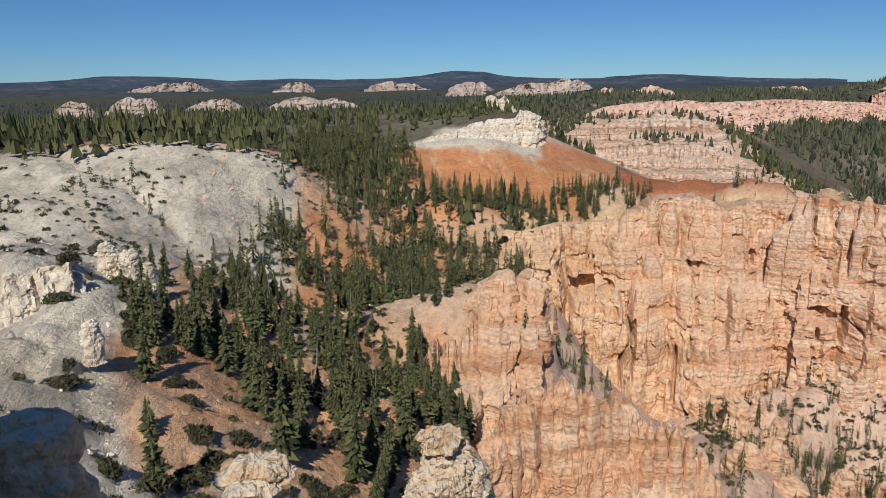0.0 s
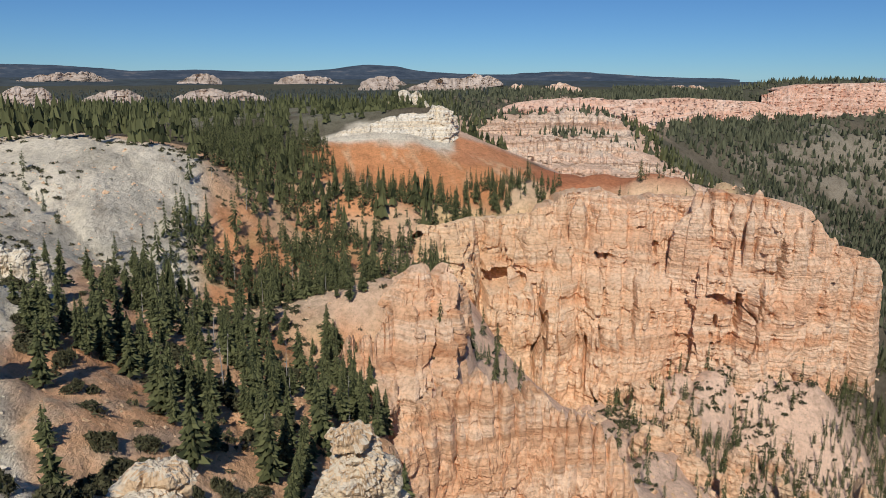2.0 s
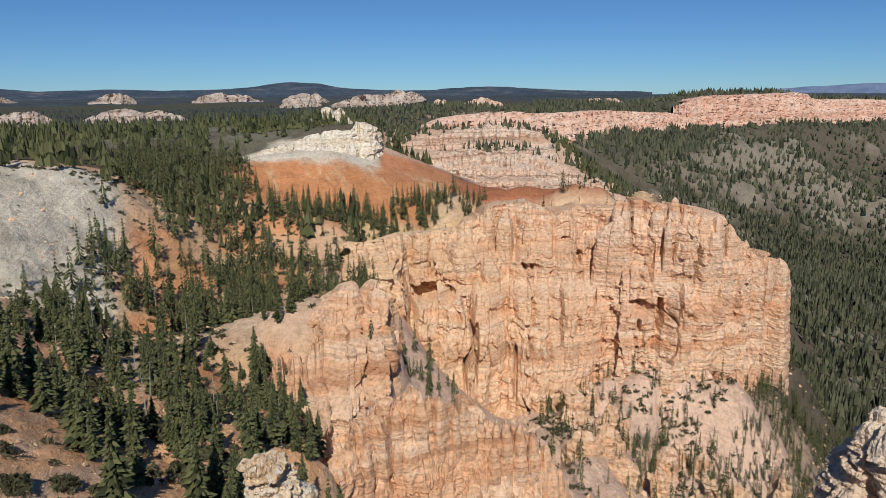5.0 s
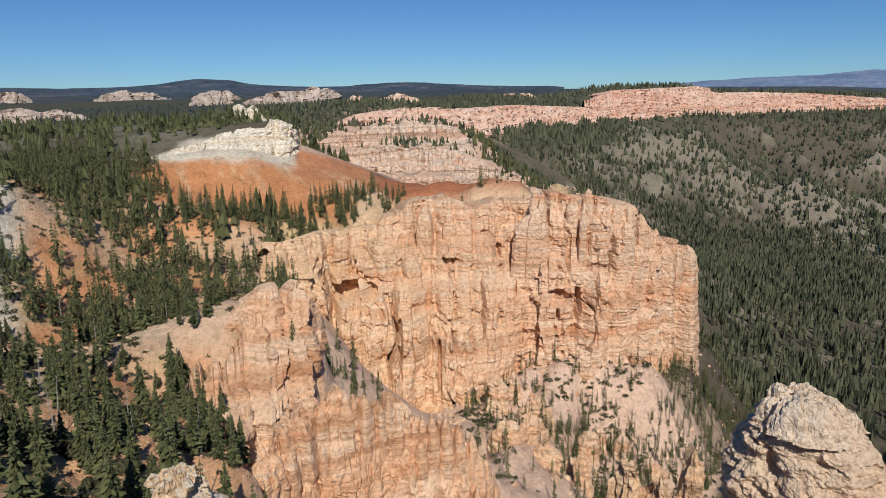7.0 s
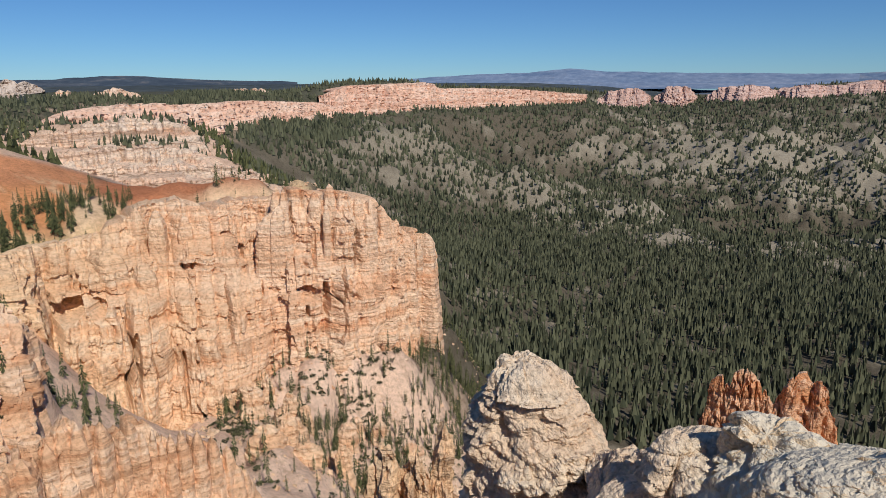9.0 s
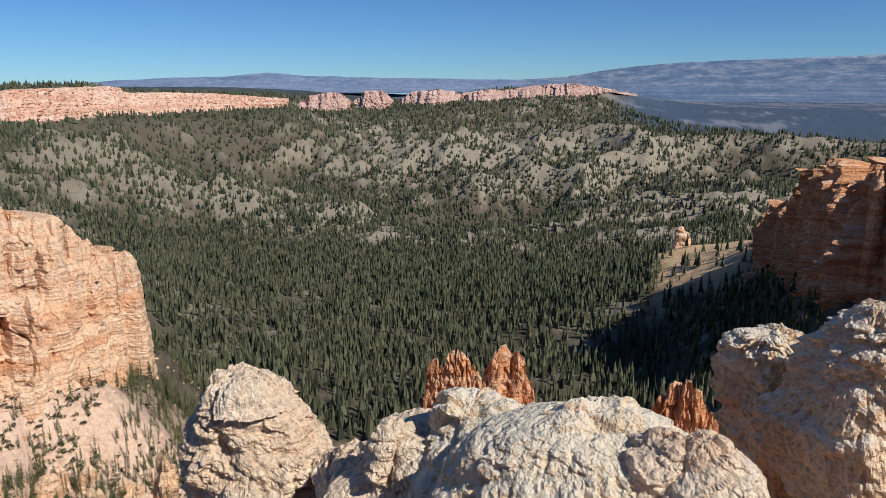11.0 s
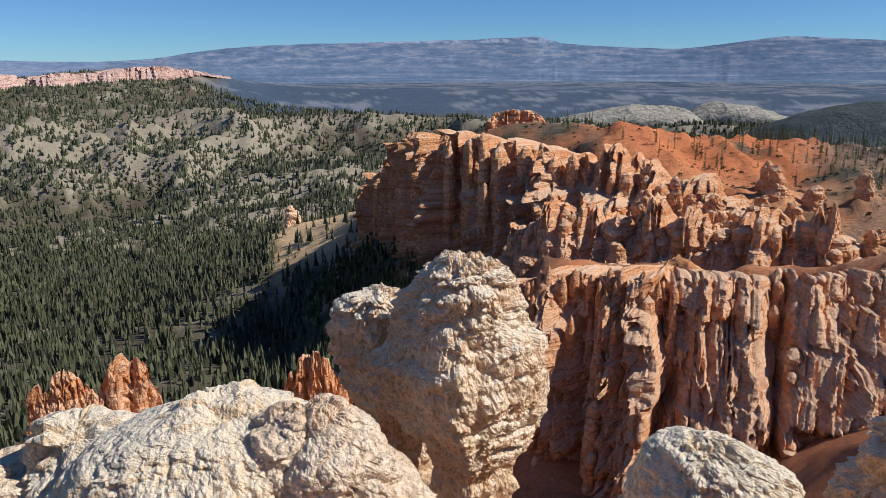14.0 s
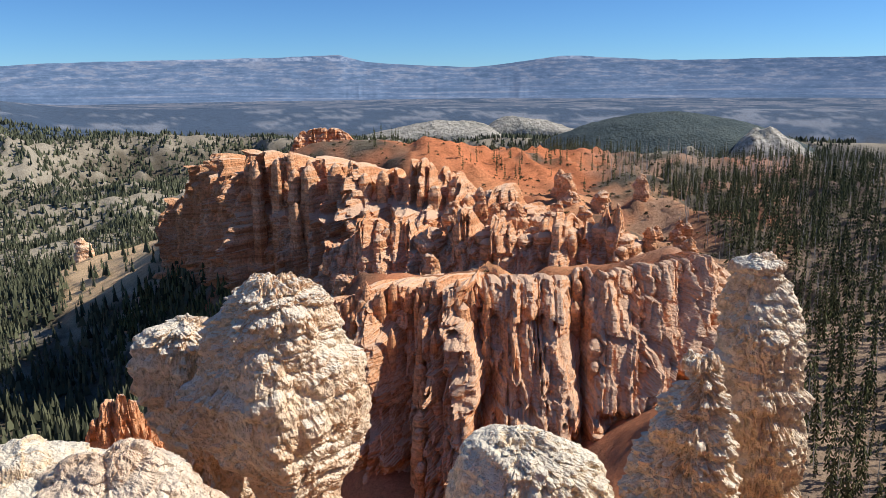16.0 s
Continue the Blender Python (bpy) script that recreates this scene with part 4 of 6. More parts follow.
upper = cliff("pink_cliff", PINK_UPPER, ROCK_PINK, 340, 70, "upper tier of fluted pink limestone cliffs", 6, 9, 0.9, 3.0, seed=15, steps=((0.3, 0.3), (0.6, 0.3)), rough=0.8, parts=5, ribs=0.6, slots=0.8)
columns(upper, PINK_UPPER, ROCK_PINK, 44, (1, 3), (2.0, 4.4), (0.1, 0.4), 323, 0.10, 0.6, reach=(0.1, 0.7), top=1.05, rings=16, sides=10)
cliff("far_cliff", FAR_RIM, ROCK_SALMON, 560, 60, "long pink cliff band under a wooded plateau", 9, 14, 1.2, 1.2, seed=21, rough=0.8, parts=8, ribs=0.6, slots=0.8)
cliff("far_cliff", RIM_BEYOND, ROCK_SALMON, 460, 46, "pink cliff band of the farther plateau", 13, 20, 1.2, 1.6, seed=22, rough=1.0, parts=7, ribs=0.5, slots=0.8)
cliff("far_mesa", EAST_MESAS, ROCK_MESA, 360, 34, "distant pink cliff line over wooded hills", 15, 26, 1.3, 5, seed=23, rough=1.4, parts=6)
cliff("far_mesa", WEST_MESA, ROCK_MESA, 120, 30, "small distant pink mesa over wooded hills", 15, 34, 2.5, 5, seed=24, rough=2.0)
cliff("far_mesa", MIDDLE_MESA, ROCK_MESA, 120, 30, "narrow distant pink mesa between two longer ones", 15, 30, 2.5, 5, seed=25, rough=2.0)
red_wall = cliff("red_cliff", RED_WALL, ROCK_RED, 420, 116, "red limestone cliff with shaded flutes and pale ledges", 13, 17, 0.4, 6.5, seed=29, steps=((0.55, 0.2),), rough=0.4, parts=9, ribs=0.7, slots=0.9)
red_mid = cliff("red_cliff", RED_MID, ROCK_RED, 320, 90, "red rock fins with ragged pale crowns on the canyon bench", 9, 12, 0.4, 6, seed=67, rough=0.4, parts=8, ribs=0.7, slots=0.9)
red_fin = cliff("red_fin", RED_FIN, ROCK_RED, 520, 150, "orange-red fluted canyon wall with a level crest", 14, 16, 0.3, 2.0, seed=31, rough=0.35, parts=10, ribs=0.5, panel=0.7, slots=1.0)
columns(lower_fin, LOWER_FIN, ROCK_PEACH, 34, (1, 2), (0.8, 2.0), (0.1, 0.3), 311, 0.10, 0.6, reach=(0.6, 0.95), top=1.03, rings=36, sides=20)
columns(spires, SPIRES, ROCK_PEACH, 22, (1, 2), (1.0, 2.6), (0.15, 0.5), 313, 0.13, 0.5, reach=(0.2, 0.9), top=1.05, rings=36, sides=20)
columns(red_wall, RED_WALL, ROCK_RED, 40, (1, 3), (2.0, 4.6), (0.12, 0.34), 315, 0.12, 0.4, reach=(0.3, 0.8), top=1.12, rings=30, sides=14)
columns(red_mid, RED_MID, ROCK_RED, 26, (1, 3), (2.0, 4.6), (0.2, 0.6), 317, 0.14, 0.4, reach=(0.0, 0.6), top=1.1, rings=28, sides=14)
columns(red_fin, RED_FIN, ROCK_RED, 46, (1, 3), (1.2, 2.8), (0.07, 0.2), 319, 0.14, 0.3, reach=(0.62, 0.9), top=1.04, rings=28, sides=14)
columns(red_fin, RED_FIN, ROCK_RED, 11, (5, 8), (1.6, 3.6), (0.06, 0.14), 320, 0.10, 0.3, reach=(0.05, 0.4), top=1.0, rings=28, sides=14)
cliff("white_butte", WHITE_BUTTE, ROCK_WHITE, 260, 56, "white limestone butte above an orange slope", 3, 12, 1.0, 1.6, seed=37, parts=3)
TABLE = [(97.8, -5.9, 512, -6.6, 508), (98.7, -3.9, 512, -6.6, 506), (100.3, -3.65, 512, -6.6, 504), (102.4, -3.9, 512, -6.6, 504), (103.4, -5.0, 510, -6.6, 502), (105.4, -5.4, 506, -6.5, 500), (107.5, -5.8, 504, -6.4, 500)]
cliff("red_table", TABLE, ROCK_RED, 200, 40, "flat-topped red rock table on the plateau", 5, 12, 1.2, 1.5, seed=41, rough=0.9)
cliff("outcrop", OUTCROP, ROCK_WHITE, 160, 50, "pale limestone outcrop on the white slope", 1.6, 5, 0.5, 0.8, seed=39, rough=0.5)

# ---- near rocks on the rim ----
EYE_A, EYE_B, EYE_C, EYE_D = (0.0, 0.0, 1.6), (0.46, -0.12, 1.69), (0.65, -0.38, 1.65), (0.69, -0.60, 1.60)


def boulder(name, rows, d, eye, material, label, category, deep=0.8, lump=0.10, bed=0.05, res=(150, 110), seed=1, lean=0.0, crust=0.0, clod=0.0, round=2.0):
    """A rock tower: rows of level, and the bearings of its two flanks, from its top down, seen from eye at d metres.
    deep: its thickness along the view over its width; lump: large lumps, bed: ledges, crust: small knobs, all as shares of its width;
    clod: size of crusted fragments; round: 2 for a round plan, towards 1 for a ridge facing the viewpoint."""
    p = glide([(r[0] * 1.0, r[1], r[2]) for r in rows], res[1])
    z = eye[2] + d * np.tan(np.radians(p[:, 0]))
    mid, half = 0.5 * (p[:, 1] + p[:, 2]), 0.5 * np.radians(p[:, 2] - p[:, 1]) * d
    m = np.radians(mid)
    across = np.stack([np.cos(m.mean()), -np.sin(m.mean())]) * np.ones((len(z), 2))
    away = np.stack([np.sin(m), np.cos(m)], 1)
    centre = np.array(eye[:2]) + away * d
    t = np.linspace(-1, 1, res[0], endpoint=False)
    th = np.pi * np.sign(t) * np.abs(t) ** 1.5
    wide = float(half.max()) * 2
    plan = (1 / (np.abs(np.cos(th)) ** round + np.abs(np.sin(th)) ** round) ** (1 / round))[None, :, None]
    # the first rows close the top
    k = max(4, res[1] // 10)
    shut = np.r_[np.sqrt(np.linspace(0, 1, k)), np.ones(len(z) - k)]
    rise = np.r_[(1 - np.linspace(0, 1, k) ** 2) * 0.10 * half[k], np.zeros(len(z) - k)]
    z = z + rise
    xy = centre[:, None] + across[:, None] * (plan * np.sin(th)[None, :, None] * (half * shut)[:, None, None]) - away[:, None] * (plan * np.cos(th)[None, :, None] * (half * shut * deep)[:, None, None])
    xy = xy + away[:, None] * ((z[0] - z) * lean)[:, None, None]
    v = np.concatenate([xy, np.broadcast_to(z[:, None, None], xy.shape[:2] + (1,))], -1)
    c = np.concatenate([centre, z[:, None]], 1)[:, None]
    n = v - c
    n[..., 2] *= 0.2
    n[..., 2] += (np.r_[np.linspace(1, 0, k), np.zeros(len(z) - k)] * half.mean())[:, None]
    n /= np.linalg.norm(n, axis=-1, keepdims=True) + 1e-9
    q = v / wide
    big = fbm(q[..., 0] * 2.4, q[..., 1] * 2.4, q[..., 2] * 2.0, 3, seed)
    w = q + 0.06 * np.stack([vnoise(q[..., 0] * 6, q[..., 1] * 6, q[..., 2] * 6, seed + 60 + k) for k in range(3)], -1)
    block = billow(w[..., 0] * 3.0, w[..., 1] * 3.0, w[..., 2] * 4.5, seed + 5) - 0.7
    crack = billow(w[..., 0] * 7.5, w[..., 1] * 7.5, w[..., 2] * 11, seed + 6, 0.5) - 0.75
    beds = billow(q[..., 0] * 1.2, q[..., 1] * 1.2, w[..., 2] * 9, seed + 9, 0.5) - 0.75
    chip = billow(q[..., 0] * 19, q[..., 1] * 19, q[..., 2] * 24, seed + 13, 0.6) + 0.5 * billow(q[..., 0] * 43, q[..., 1] * 43, q[..., 2] * 50, seed + 14, 0.6) - 1.0
    patch = 0.35 + 0.65 * smooth(-0.2, 0.3, fbm(q[..., 0] * 3, q[..., 1] * 3, q[..., 2] * 3, 2, seed + 15))
    pit = np.minimum(0, fbm(q[..., 0] * 7, q[..., 1] * 7, q[..., 2] * 9, 3, seed + 17) + 0.18)
    joint = w + 0.03 * np.stack([vnoise(q[..., 0] * 14, q[..., 1] * 14, q[..., 2] * 14, seed + 70 + k) for k in range(3)], -1)
    slabs = 0.40 * blocks(joint[..., 0] * 3.4, joint[..., 1] * 3.4, joint[..., 2] * 5.5, seed + 20) + 0.26 * blocks(joint[..., 0] * 8 + 0.4, joint[..., 1] * 8, joint[..., 2] * 13, seed + 21)
    knob = billow(w[..., 0] * 4.6, w[..., 1] * 4.6, w[..., 2] * 4.6, seed + 25) - 0.7
    head = 1 - smooth(0.2, 0.5, np.linspace(0, 1, len(z)))[:, None]
    push = lump * wide * (big * 0.9 + block * (0.45 + 0.3 * head) + knob * (0.2 + 0.6 * head) + crack * 0.25 + slabs * 0.5) + bed * wide * beds * 0.7 + wide * crust * chip * patch * 1.5 + wide * pit * max(0.6 * lump, 0.055)
    if clod:
        g = (v / clod) @ np.array([[0.68, -0.46, 0.57], [0.73, 0.43, -0.53], [0.0, 0.78, 0.63]])
        cover = smooth(-0.25, 0.2, fbm(q[..., 0] * 2.2, q[..., 1] * 2.2, q[..., 2] * 2.2, 2, seed + 31))
        far, chance = worley(g[..., 0] * 0.8, g[..., 1] * 0.8, g[..., 2] * 0.8, seed + 32)
        small, tilt = worley(g[..., 0] * 2.1, g[..., 1] * 2.1, g[..., 2] * 2.1, seed + 33)
        lumps = 1.1 * (0.55 - far) + 0.55 * chance + 0.55 * (0.5 - small) + 0.25 * tilt
        push = push + clod * (0.25 + 0.75 * cover) * lumps
    fade = smooth(0, 0.04, np.linspace(0, 1, len(z)))[:, None] * 0.7 + 0.3
    v = v + n * (push * fade)[..., None]
    if category != "hoodoo":
        return thing(name, mesh_from(name, v.reshape(-1, 3), grid_faces(*v.shape[:2], True), material, False), label, category)
    root = tagged(new(name), label, category, "pale hoodoos below the rim")
    root.location = tuple(v[-1].mean(0))
    cut = int(len(z) * 0.28)
    for piece, w in (("cap", v[: cut + 1]), ("shaft", v[cut:])):
        ob = new(piece, mesh_from(piece, (w - np.array(root.location)).reshape(-1, 3), grid_faces(*w.shape[:2], True), material, False))
        ob.parent = root
    return root


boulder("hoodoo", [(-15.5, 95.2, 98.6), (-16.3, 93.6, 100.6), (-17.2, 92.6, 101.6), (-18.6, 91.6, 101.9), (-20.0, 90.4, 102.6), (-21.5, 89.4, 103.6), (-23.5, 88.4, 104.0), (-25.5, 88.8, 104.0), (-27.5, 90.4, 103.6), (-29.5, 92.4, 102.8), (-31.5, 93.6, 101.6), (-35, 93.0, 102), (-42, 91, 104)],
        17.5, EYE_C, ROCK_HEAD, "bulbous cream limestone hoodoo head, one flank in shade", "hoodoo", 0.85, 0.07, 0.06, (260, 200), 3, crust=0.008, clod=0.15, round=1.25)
boulder("hoodoo", [(-17.6, 89.2, 91.4), (-18.2, 86.6, 91.8), (-19.2, 86.2, 92.4), (-21, 85.9, 92.6), (-23, 85.7, 93), (-26, 86.6, 93.4), (-30, 88, 94), (-40, 86, 96)],
        19.5, EYE_C, ROCK_HEAD, "cream limestone lobe beside a larger hoodoo head", "hoodoo", 0.9, 0.09, 0.05, (150, 120), 5, crust=0.010, clod=0.15, round=1.25)
boulder("boulder", [(-27.9, 114.6, 117.8), (-28.3, 112.6, 120.4), (-29.0, 111.6, 122.2), (-30.0, 110.8, 123.6), (-31.5, 110.0, 124.4), (-34, 109.4, 125.4), (-40, 107, 128), (-52, 104, 131)],
        8.5, EYE_D, ROCK_CREAM, "rounded white boulder crusted with pebbles", "boulder", 0.8, 0.03, 0.01, (280, 130), 7, crust=0.004, clod=0.11)
boulder("hoodoo", [(-12.7, 134.4, 136.4), (-13.3, 132.6, 137.0), (-14.3, 132.2, 137.0), (-16, 132.0, 137.4), (-18.3, 131.8, 138.4), (-20.5, 131.8, 138.9), (-23, 131.8, 139.3), (-26, 132.0, 139.5), (-30, 132.2, 139.3), (-36, 131.5, 140), (-46, 130, 142)],
        15.0, EYE_D, ROCK_HEAD, "tall cream limestone pillar with a white cap", "hoodoo", 0.8, 0.06, 0.06, (170, 200), 11, crust=0.010, clod=0.12, round=1.4)
boulder("hoodoo", [(-20.9, 130.2, 132.0), (-21.6, 129.8, 133.0), (-22.8, 129.8, 133.7), (-24, 129.0, 133.9), (-25.2, 128.4, 134.3), (-27.5, 127.4, 134.4), (-30, 126.4, 134.4), (-33, 125.0, 134.8), (-42, 123, 137)],
        13.0, EYE_D, ROCK_HEAD, "cream limestone hoodoo leaning on a taller pillar", "hoodoo", 0.8, 0.09, 0.06, (150, 150), 13, crust=0.010, clod=0.14)
boulder("boulder", [(-22.9, 45.6, 47.4), (-23.4, 44.8, 48.6), (-24.3, 44.2, 49.8), (-25.5, 43.2, 51.4), (-26.8, 42.4, 53.2), (-28.6, 42.0, 54.8), (-31, 41.6, 56.4), (-36, 40.5, 58), (-46, 38, 60)],
        16.0, EYE_B, ROCK_TAN, "big pinkish-cream boulder with dark clefts", "boulder", 0.8, 0.11, 0.04, (260, 160), 17, crust=0.008, clod=0.22)
boulder("hoodoo", [(-27.4, -2.0, 0.6), (-27.8, -2.9, 1.5), (-28.5, -3.0, 1.9), (-29.1, -2.2, 2.0), (-29.6, -2.0, 2.5), (-30.4, -2.6, 3.1), (-31.4, -3.4, 3.6), (-33, -4.6, 4.2), (-38, -7, 6), (-52, -10, 9)],
        5.4, EYE_A, ROCK_CREAM, "small pale hoodoo with a capstone", "hoodoo", 0.9, 0.08, 0.04, (140, 120), 19, crust=0.008, clod=0.035)
boulder("hoodoo", [(-29.0, -17.4, -15.0), (-29.5, -18.8, -14.5), (-30.6, -19.4, -14.0), (-32, -19.8, -13.4), (-36, -21, -12.4), (-50, -24, -10)],
        4.6, EYE_A, ROCK_CREAM, "small rough pale hoodoo top", "hoodoo", 0.9, 0.10, 0.05, (130, 90), 23, crust=0.01, clod=0.035)
boulder("boulder", [(-22.4, -38, -31.6), (-23.2, -40, -30.4), (-25, -41, -29.8), (-27.5, -42, -28.8), (-31, -43, -27.8), (-38, -45, -26), (-52, -50, -22)],
        4.2, EYE_A, ROCK_CREAM, "rough boulder lying in shade with a lit edge", "boulder", 0.6, 0.07, 0.04, (140, 90), 29, crust=0.015)
# out of view: added left of the viewpoint to cast shade on the boulder above
boulder("outcrop", [(24, -86, -70), (14, -92, -64), (-5, -93, -62), (-22, -95, -60), (-45, -98, -58)],
        3.1, EYE_A, ROCK_CREAM, "unseen cream limestone outcrop added beside the viewpoint to shade a boulder", "outcrop", 0.9, 0.05, 0.03, (70, 50), 31, crust=0.01)
RIDGE = [(52.0, -30.5, 15.0, -50, 8.5), (55.5, -29.6, 14.0, -50, 8.0), (58.5, -28.6, 13.4, -50, 7.6), (63.0, -27.6, 13.2, -50, 7.2), (68.0, -27.5, 12.4, -50, 7.0), (74.0, -27.5, 11.6, -52, 6.6),
         (80.0, -28, 11.2, -54, 6.2), (86.0, -29.0, 11.2, -54, 6.4), (93.0, -33, 11.4, -54, 7.0), (98.0, -37.0, 11.6, -55, 7.5)]
ridge = cliff("rock_ridge", RIDGE, ROCK_TAN, 320, 110, "orange and cream limestone ridge below the viewpoint", 0.30, 2.6, 0.10, 0.4, seed=47, rough=0.30, cap=2.2, drop=3.5, crust=0.16, level=False)
ridge.location = (0.62, -0.33, 0.05)
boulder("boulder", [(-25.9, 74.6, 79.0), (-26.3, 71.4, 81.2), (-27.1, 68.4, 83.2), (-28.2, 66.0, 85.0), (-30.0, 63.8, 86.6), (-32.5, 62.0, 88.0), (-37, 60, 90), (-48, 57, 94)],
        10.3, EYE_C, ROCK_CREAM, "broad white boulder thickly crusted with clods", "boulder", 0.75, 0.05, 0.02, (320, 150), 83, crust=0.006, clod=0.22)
boulder("boulder", [(-26.9, 83.0, 86.0), (-27.5, 80.6, 87.4), (-28.6, 79.0, 89.0), (-30.2, 77.4, 91.0), (-32.2, 76.0, 93.0), (-34.6, 74.6, 94.8), (-41, 72, 97), (-50, 70, 99)],
        9.6, EYE_C, ROCK_TAN, "cream and orange boulder with small hollows", "boulder", 0.75, 0.09, 0.03, (280, 140), 87, crust=0.006, clod=0.20)
boulder("boulder", [(-26.6, 57.2, 59.8), (-27.2, 56.4, 60.6), (-28.2, 55.4, 61.8), (-29.6, 54.2, 63.6), (-32, 52.6, 66), (-38, 50, 70), (-48, 47, 74)],
        12.6, EYE_C, ROCK_TAN, "rough orange-cream knob on the ridge", "boulder", 0.8, 0.12, 0.05, (170, 110), 91, crust=0.008, clod=0.14)
boulder("boulder", [(-25.6, 63.6, 66.8), (-26.2, 62.0, 68.4), (-27.2, 61.2, 70.2), (-29, 60.2, 72.4), (-33, 58, 75), (-42, 55, 79)],
        12.2, EYE_C, ROCK_CREAM, "rough cream knob behind the white boulder", "boulder", 0.8, 0.12, 0.05, (170, 90), 93, crust=0.008, clod=0.14)

for az, el, d, w, seed in ((-26.0, -11.3, 143, 0.9, 131), (-24.6, -11.9, 140, 0.8, 133), (-27.8, -16.6, 96, 0.7, 135), (-23.4, -12.9, 133, 0.5, 137)):
    boulder("boulder", [(el, az - 0.35 * w, az + 0.3 * w), (el - 0.3 * w, az - 0.8 * w, az + 0.7 * w), (el - 1.0 * w, az - w, az + w), (el - 2.0 * w, az - w, az + 1.1 * w), (el - 4.5 * w, az - 1.1 * w, az + 1.2 * w)],
            d, EYE_A, ROCK_WHITE, "weathered pale boulder on the white slope", "boulder", 0.8, 0.14, 0.08, (60, 50), seed, crust=0.02)

# red hoodoos lower down
RED_TOWERS = [(61.6, -26.5, 152, -36, 146), (62.3, -23.2, 151, -36, 145), (63.4, -22.4, 151, -36, 144), (64.8, -21.3, 150, -36, 143), (66.0, -22.4, 150, -36, 143), (66.9, -23.4, 150, -36, 143), (68.2, -21.9, 150, -36, 143), (69.6, -22.1, 150, -36, 143), (70.8, -22.6, 151, -36, 144), (71.5, -26, 152, -36, 146)]
cliff("red_hoodoo", RED_TOWERS, ROCK_RED, 240, 90, "cluster of red limestone towers above the forest", 1.8, 4.5, 0.5, 2.2, seed=53, rough=0.4, cap=6.0, drop=22.0, parts=3)
RED_STUBS = [(80.6, -26, 122, -38, 118), (81.6, -24.4, 121, -38, 117), (83.6, -22.9, 120, -38, 116), (85.6, -24.2, 121, -38, 117), (87.0, -26, 122, -38, 118)]
cliff("red_hoodoo", RED_STUBS, ROCK_RED, 140, 70, "low red limestone towers behind the rim", 1.6, 3.6, 0.4, 1.6, seed=59, rough=0.4, cap=5.0, drop=20.0, parts=2)
ORANGE_STUBS = [(33.6, -32, 62, -45, 60), (34.3, -29.4, 61.5, -45, 58), (35.8, -28.7, 61, -45, 57), (36.6, -30, 61, -45, 57), (37.8, -29.0, 60, -45, 56), (39.4, -30.0, 60, -45, 56), (40.8, -27.8, 60, -45, 56), (41.6, -30.5, 61, -45, 58)]
cliff("orange_hoodoo", ORANGE_STUBS, ROCK_ORANGE, 200, 80, "cluster of slender orange hoodoos", 1.1, 2.6, 0.25, 1.2, seed=61, rough=0.3, cap=3.0, drop=14.0, parts=3)

# ---- mountains on the skyline ----


def skyline(name, rows, d, stops, label, wobble=0.05, drop=110, seed=1, scale=0.014, run=0.18):
    """A far range: a crest through rows of bearing and level, its slope running down towards the viewer. stops: its
    colours, distance haze painted in.
    """
    p = glide([(a, b, 0) for a, b in rows], 500)
    m, n, l, b = nodes_of(name + "_hazed_rock", 1.0, 0.0)
    t = noise_node(n, l, 1.0, 8, 0.64, (scale * 0.5, scale * 0.5, scale * 3.2))
    g = n.new("ShaderNodeSeparateXYZ")
    l.new(n.new("ShaderNodeNewGeometry").outputs["Position"], g.inputs[0])
    up = n.new("ShaderNodeMapRange")
    up.inputs["From Min"].default_value, up.inputs["From Max"].default_value = -110, 170
    l.new(g.outputs["Z"], up.inputs["Value"])
    bands = noise_node(n, l, 1.0, 6, 0.7, (0.0012, 0.0012, 0.05))
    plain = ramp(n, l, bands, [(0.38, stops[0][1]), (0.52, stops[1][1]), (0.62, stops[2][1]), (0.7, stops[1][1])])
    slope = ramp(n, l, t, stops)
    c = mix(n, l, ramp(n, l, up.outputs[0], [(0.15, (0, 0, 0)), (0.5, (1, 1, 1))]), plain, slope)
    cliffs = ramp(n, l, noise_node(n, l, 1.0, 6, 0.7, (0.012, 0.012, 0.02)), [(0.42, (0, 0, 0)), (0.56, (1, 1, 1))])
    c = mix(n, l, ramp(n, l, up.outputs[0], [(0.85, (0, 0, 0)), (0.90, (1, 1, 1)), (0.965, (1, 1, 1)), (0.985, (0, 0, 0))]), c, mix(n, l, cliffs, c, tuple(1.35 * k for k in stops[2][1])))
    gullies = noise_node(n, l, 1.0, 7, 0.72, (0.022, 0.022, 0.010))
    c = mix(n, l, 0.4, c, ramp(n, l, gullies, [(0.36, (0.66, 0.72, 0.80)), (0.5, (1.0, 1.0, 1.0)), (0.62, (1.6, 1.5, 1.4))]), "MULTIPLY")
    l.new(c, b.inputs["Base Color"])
    out = []
    for k in range(18):
        s = k / 17
        el = p[:, 1] + wobble * fbm(p[:, 0] / 1.2, 0, 0, 5, seed) * (1 - s)
        q = place(p[:, 0], el, d)
        gully = ridged(p[:, 0] / 1.6, s * 1.5, 0, 4, seed + 2) - 0.6
        q[:, 2] = q[:, 2] * (1 - s) ** 1.7 + (EYE - drop) * (1 - (1 - s) ** 1.7) + s * (1 - s) * 45 * gully
        q[:, :2] *= 1 - run * s
        out.append(q)
    v = np.array(out)
    return thing(name, mesh_from(name, v.reshape(-1, 3), grid_faces(*v.shape[:2]), m), label, "mountains", kind="structure")


